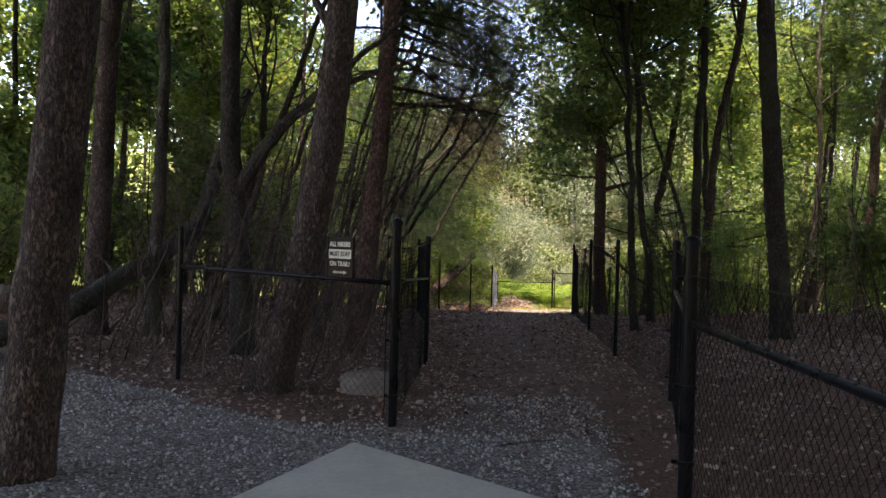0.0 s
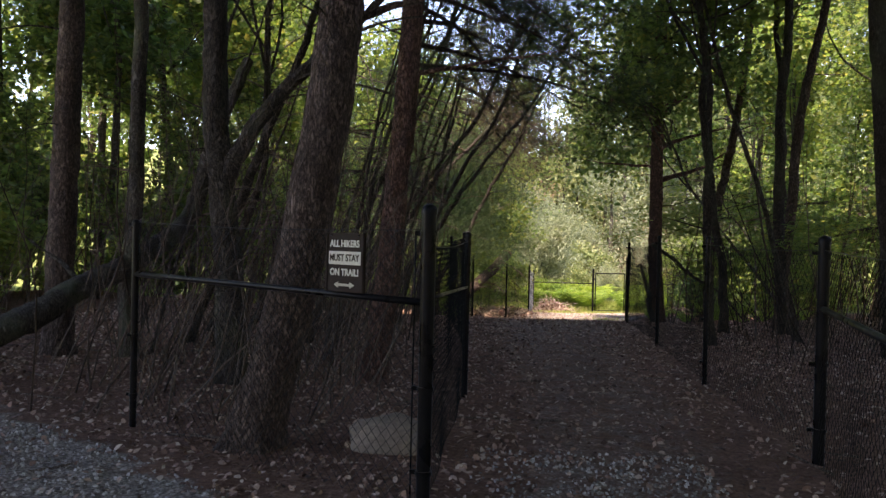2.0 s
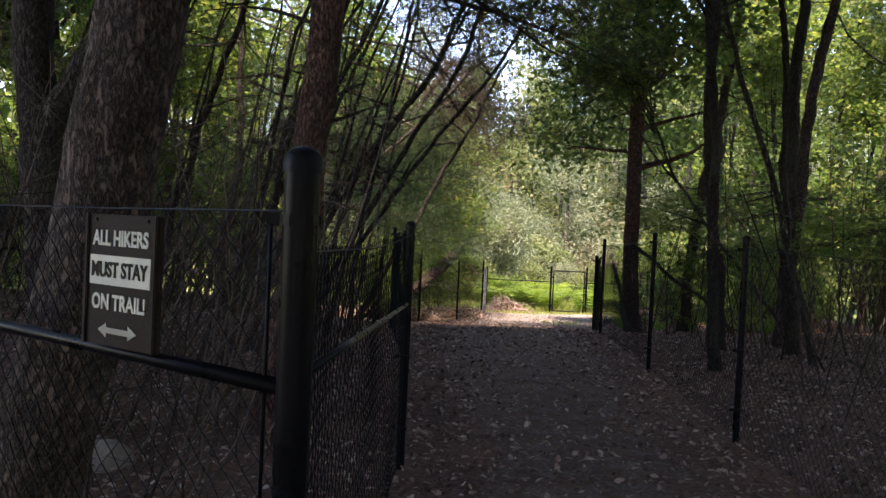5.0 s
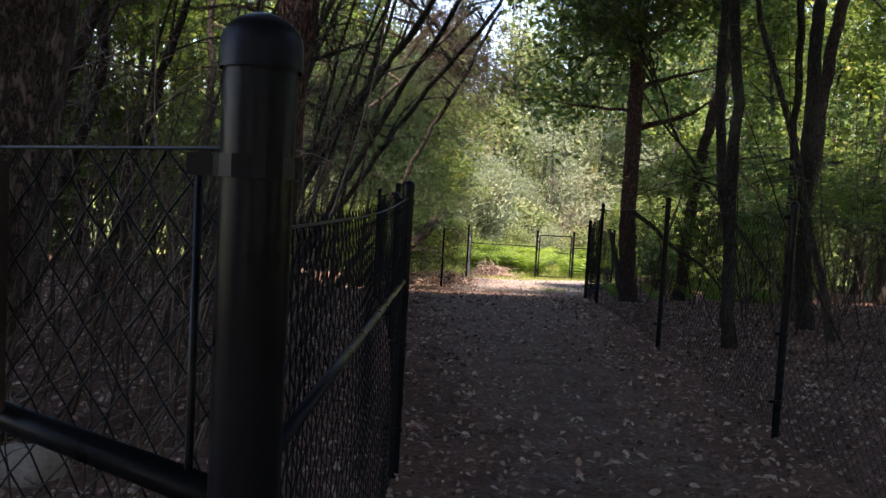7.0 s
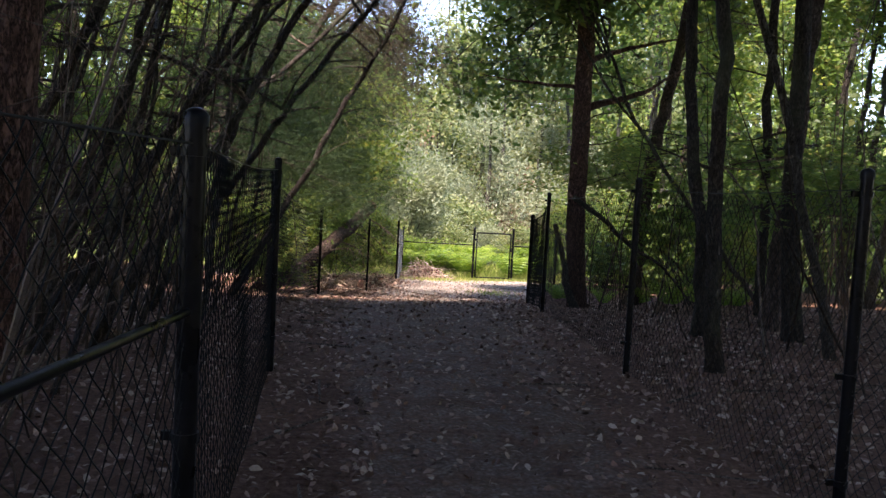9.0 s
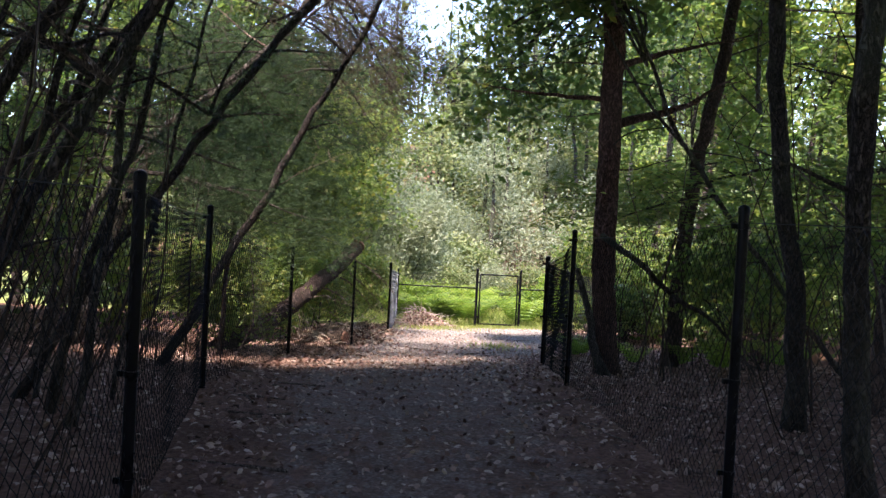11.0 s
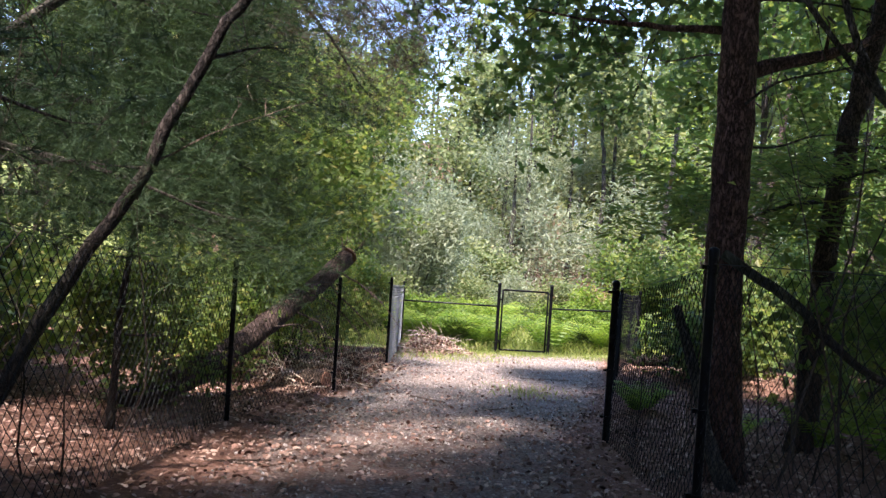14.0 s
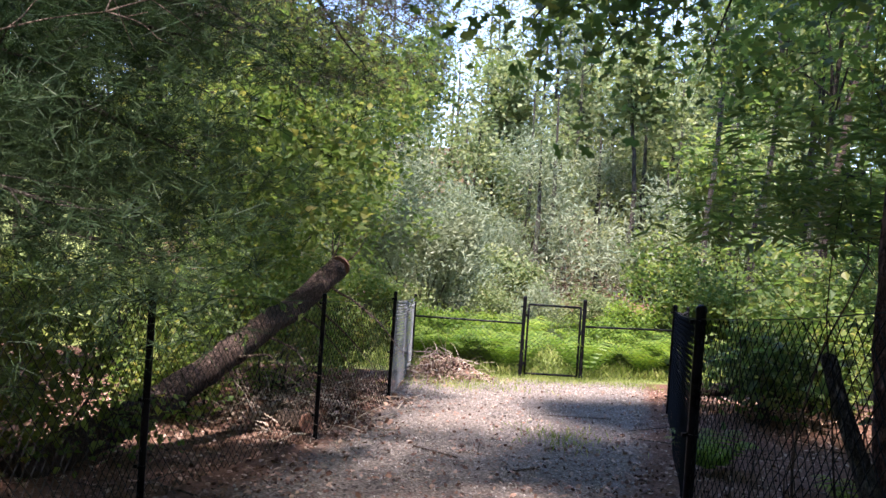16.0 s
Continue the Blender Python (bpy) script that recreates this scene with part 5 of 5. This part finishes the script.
# twigs on the ground
out = []
for _ in range(420):
    x, y = r.uniform(-6, 8), r.uniform(5, 29)
    left, right = path_edges(y)
    if left + 0.3 < x < right - 0.3 and r.random() < 0.8:
        continue
    a, L = r.uniform(0, 6.28), r.uniform(0.15, 0.9)
    q = [(x + math.cos(a) * L * s + r.normal(0, 0.02), y + math.sin(a) * L * s + r.normal(0, 0.02)) for s in (0, 0.5, 1)]
    out.append(tube([(*p, float(ground_z(*p)) + 0.012, r.uniform(0.004, 0.011)) for p in q], 5, 0.2))
tagged(part_of("fallen_twigs", *join(out), DEAD_WOOD), "dry fallen twigs lying over the ground", "twigs", kind="stuff")


# ---- logs, rocks, brush ----
def fallen(name, label, pts, mat, seed, cut=True, sides=18):
    e = thing(name, label, "log")
    part_of("trunk", *tube(pts, sides, 0.1, 0.04, 0.008, seed), mat, e, smooth=True)
    if cut:
        p, q = np.array(pts[-1][:3]), np.array(pts[-2][:3])
        d = Vector((p - q).tolist()).normalized()
        bm = bmesh.new()
        bmesh.ops.create_cone(bm, cap_ends=True, segments=sides, radius1=pts[-1][3] * 1.0, radius2=pts[-1][3] * 0.96, depth=0.03)
        m = Matrix.Translation(Vector(p.tolist()) + d * pts[-1][3] * 0.5) @ d.to_track_quat("Z", "Y").to_matrix().to_4x4()
        bmesh.ops.transform(bm, matrix=m, verts=bm.verts)
        part("cut_face", bm, CUT_WOOD, e, "reddish sawn end")
    return e


g = lambda x, y: float(ground_z(x, y))
log = fallen("fallen_log", "sawn-off leaning log behind the sagging wire", [(-1.5, 22.0, g(-1.5, 22.0) + 0.02, 0.15), (-0.74, 23.6, -0.10, 0.15), (-0.35, 24.4, 0.21, 0.145), (0.1, 25.4, 0.62, 0.14), (0.45, 26.0, 1.04, 0.135)], PINE_BARK, 5)
for k, (p, d, L) in enumerate((((0.05, 25.3, 0.5), (0.7, -0.25, -0.35), 1.1), ((0.2, 25.6, 0.72), (0.8, -0.3, -0.7), 1.3), ((-0.2, 24.8, 0.3), (0.6, -0.5, -0.2), 1.0), ((0.3, 25.8, 0.85), (0.9, 0.2, -0.3), 1.5), ((0.25, 25.7, 0.8), (0.4, 0.3, 0.9), 0.9), ((0.4, 25.9, 0.95), (0.9, 0.4, 0.7), 0.9), ((0.35, 25.9, 0.95), (-0.1, 0.3, 1.0), 0.8), ((-0.45, 24.3, 0.15), (0.7, -0.4, 0.1), 0.9))):
    rr = np.random.default_rng(900 + k)
    ln = limb(p, d, L, 0.018, rr, 0.0, 0.06, 4)
    part_of("dead_branch", *join([tube(ln, 6, 0.12, 0, 0.008, k)] + twigs_on(ln, 9, 0.5, rr, 0.03)), DEAD_WOOD, log)
e = fallen("fallen_tree", "dead leaning tree fallen against the wood", [(-4.9, 7.6, g(-4.9, 7.6) + 0.15, 0.15), (-4.46, 9.0, 0.56, 0.14), (-4.3, 10.0, 0.86, 0.13), (-3.95, 12.2, 1.71, 0.12), (-3.7, 12.6, 2.84, 0.10), (-3.37, 12.8, 3.89, 0.07)], GREY_BARK, 6, False)
for k, (p, d, L) in enumerate((((-4.3, 10.1, 0.95), (-0.6, 0.2, 0.8), 0.9), ((-4.1, 11.2, 1.35), (0.5, -0.4, 0.7), 0.8), ((-3.9, 12.3, 1.9), (0.8, -0.2, 0.6), 1.0))):
    ln = limb(p, d, L, 0.03, np.random.default_rng(930 + k), 0.0, 0.0, 4)
    part_of("broken_branch", *join([tube(ln, 7, 0.12, 0.05, 0.01, k)] + twigs_on(ln, 4, 0.4, np.random.default_rng(940 + k))), GREY_BARK, e)
fallen("fallen_log", "thick grey log lying on the leaves", [(-8.2, 10.4, g(-8.2, 10.4) + 0.2, 0.2), (-6.6, 9.9, g(-6.6, 9.9) + 0.32, 0.19), (-5.2, 9.4, g(-5.2, 9.4) + 0.52, 0.18)], DEAD_WOOD, 7)
e = thing("dead_branch", "bare dead branch hanging from the tall pine", "branch")
ln = [(3.41, 19.2, 1.5, 0.04), (3.79, 18.9, 1.19, 0.036), (4.2, 18.9, 0.8, 0.03), (4.69, 18.9, 0.55, 0.022), (5.3, 18.9, g(5.3, 18.9), 0.012)]
part_of("wood", *join([tube(ln, 8, 0.12, 0.05, 0.01, 9)] + twigs_on(ln, 8, 0.5, np.random.default_rng(9))), DARK_BARK, e)
fallen("fallen_log", "dark log lying behind the fence", [(6.2, 29.4, g(6.2, 29.4) + 0.12, 0.12), (7.2, 29.6, g(7.2, 29.6) + 0.13, 0.12), (8.2, 29.7, g(8.2, 29.7) + 0.12, 0.11)], DARK_BARK, 10)
fallen("log_piece", "short sawn log piece lying in dry brush", [(0.05, 24.85, g(0.05, 24.85) + 0.12, 0.115), (0.2, 24.75, g(0.2, 24.75) + 0.13, 0.115), (0.28, 24.7, g(0.28, 24.7) + 0.13, 0.11)], DEAD_WOOD, 11)


def boulder(label, x, y, radii, seed):
    bm = bmesh.new()
    bmesh.ops.create_icosphere(bm, subdivisions=4, radius=1)
    for v in bm.verts:
        k = 1 + 0.22 * noise.noise(v.co * 1.3 + Vector((seed, 0, 0))) + 0.07 * noise.noise(v.co * 4.5 + Vector((0, seed, 0))) + 0.03 * noise.noise(v.co * 11)
        v.co = Vector((v.co.x * radii[0], v.co.y * radii[1], max(v.co.z, -0.35) * radii[2])) * k
    bmesh.ops.translate(bm, verts=bm.verts, vec=(x, y, g(x, y) + radii[2] * 0.22))
    tagged(part("boulder", bm, ROCK, smooth=True), label, "rock")


boulder("tan boulder half buried behind the fence", -0.66, 7.55, (0.30, 0.22, 0.19), 3)
boulder("small grey rock in the leaves", -2.0, 9.2, (0.2, 0.16, 0.12), 5)


def brush_pile(label, x, y, w, h, n, seed):
    """Dry brush: a heap of crossed sticks and straw."""
    r = np.random.default_rng(seed)
    e = thing("brush_pile", label, "brush")
    out = []
    for k in range(n):
        px, py = x + r.normal(0, w * 0.4), y + r.normal(0, w * 0.4)
        z = g(px, py) + h * math.exp(-((px - x) ** 2 + (py - y) ** 2) / (w * w * 0.4)) * r.uniform(0, 1)
        d = r.normal(0, 1, 3) * (1, 1, 0.35)
        L = r.uniform(0.2, 0.8) * w
        out.append(tube(limb((px, py, z), d, L, r.uniform(0.004, 0.012), r, 0, 0.12, 3), 4, 0.2))
    V, F = join(out)
    V[:, 2] = np.maximum(V[:, 2], ground_z(V[:, 0], V[:, 1]) + 0.004)
    part_of("brushwood", V, F, STRAW, e)["kind"] = "stuff"
    n2 = n * 5
    P = np.column_stack([r.normal(x, w * 0.42, n2), r.normal(y, w * 0.42, n2)])
    z = ground_z(P[:, 0], P[:, 1]) + h * 0.8 * np.exp(-((P[:, 0] - x) ** 2 + (P[:, 1] - y) ** 2) / (w * w * 0.4)) * r.uniform(0, 1, n2)
    part_of("dry_leaves", *scatter(CURL, np.column_stack([P, z + 0.01]), turns(n2, r), r.uniform(0.04, 0.09, n2)), LITTER, e)["kind"] = "stuff"


brush_pile("pale dry brush heaped at the fence corner", 2.15, 31.0, 1.0, 0.55, 260, 1)
brush_pile("dry twigs and leaves heaped under the log", 0.1, 25.4, 1.1, 0.4, 260, 2)
brush_pile("dry brush at the foot of the wire", 0.7, 27.2, 0.9, 0.3, 120, 3)
brush_pile("pinkish-brown dry brush on the far bank", 8.7, 51, 2.6, 2.2, 420, 4)
brush_pile("brown dead brush under the far trees", 10.6, 54, 2.6, 2.4, 260, 5)
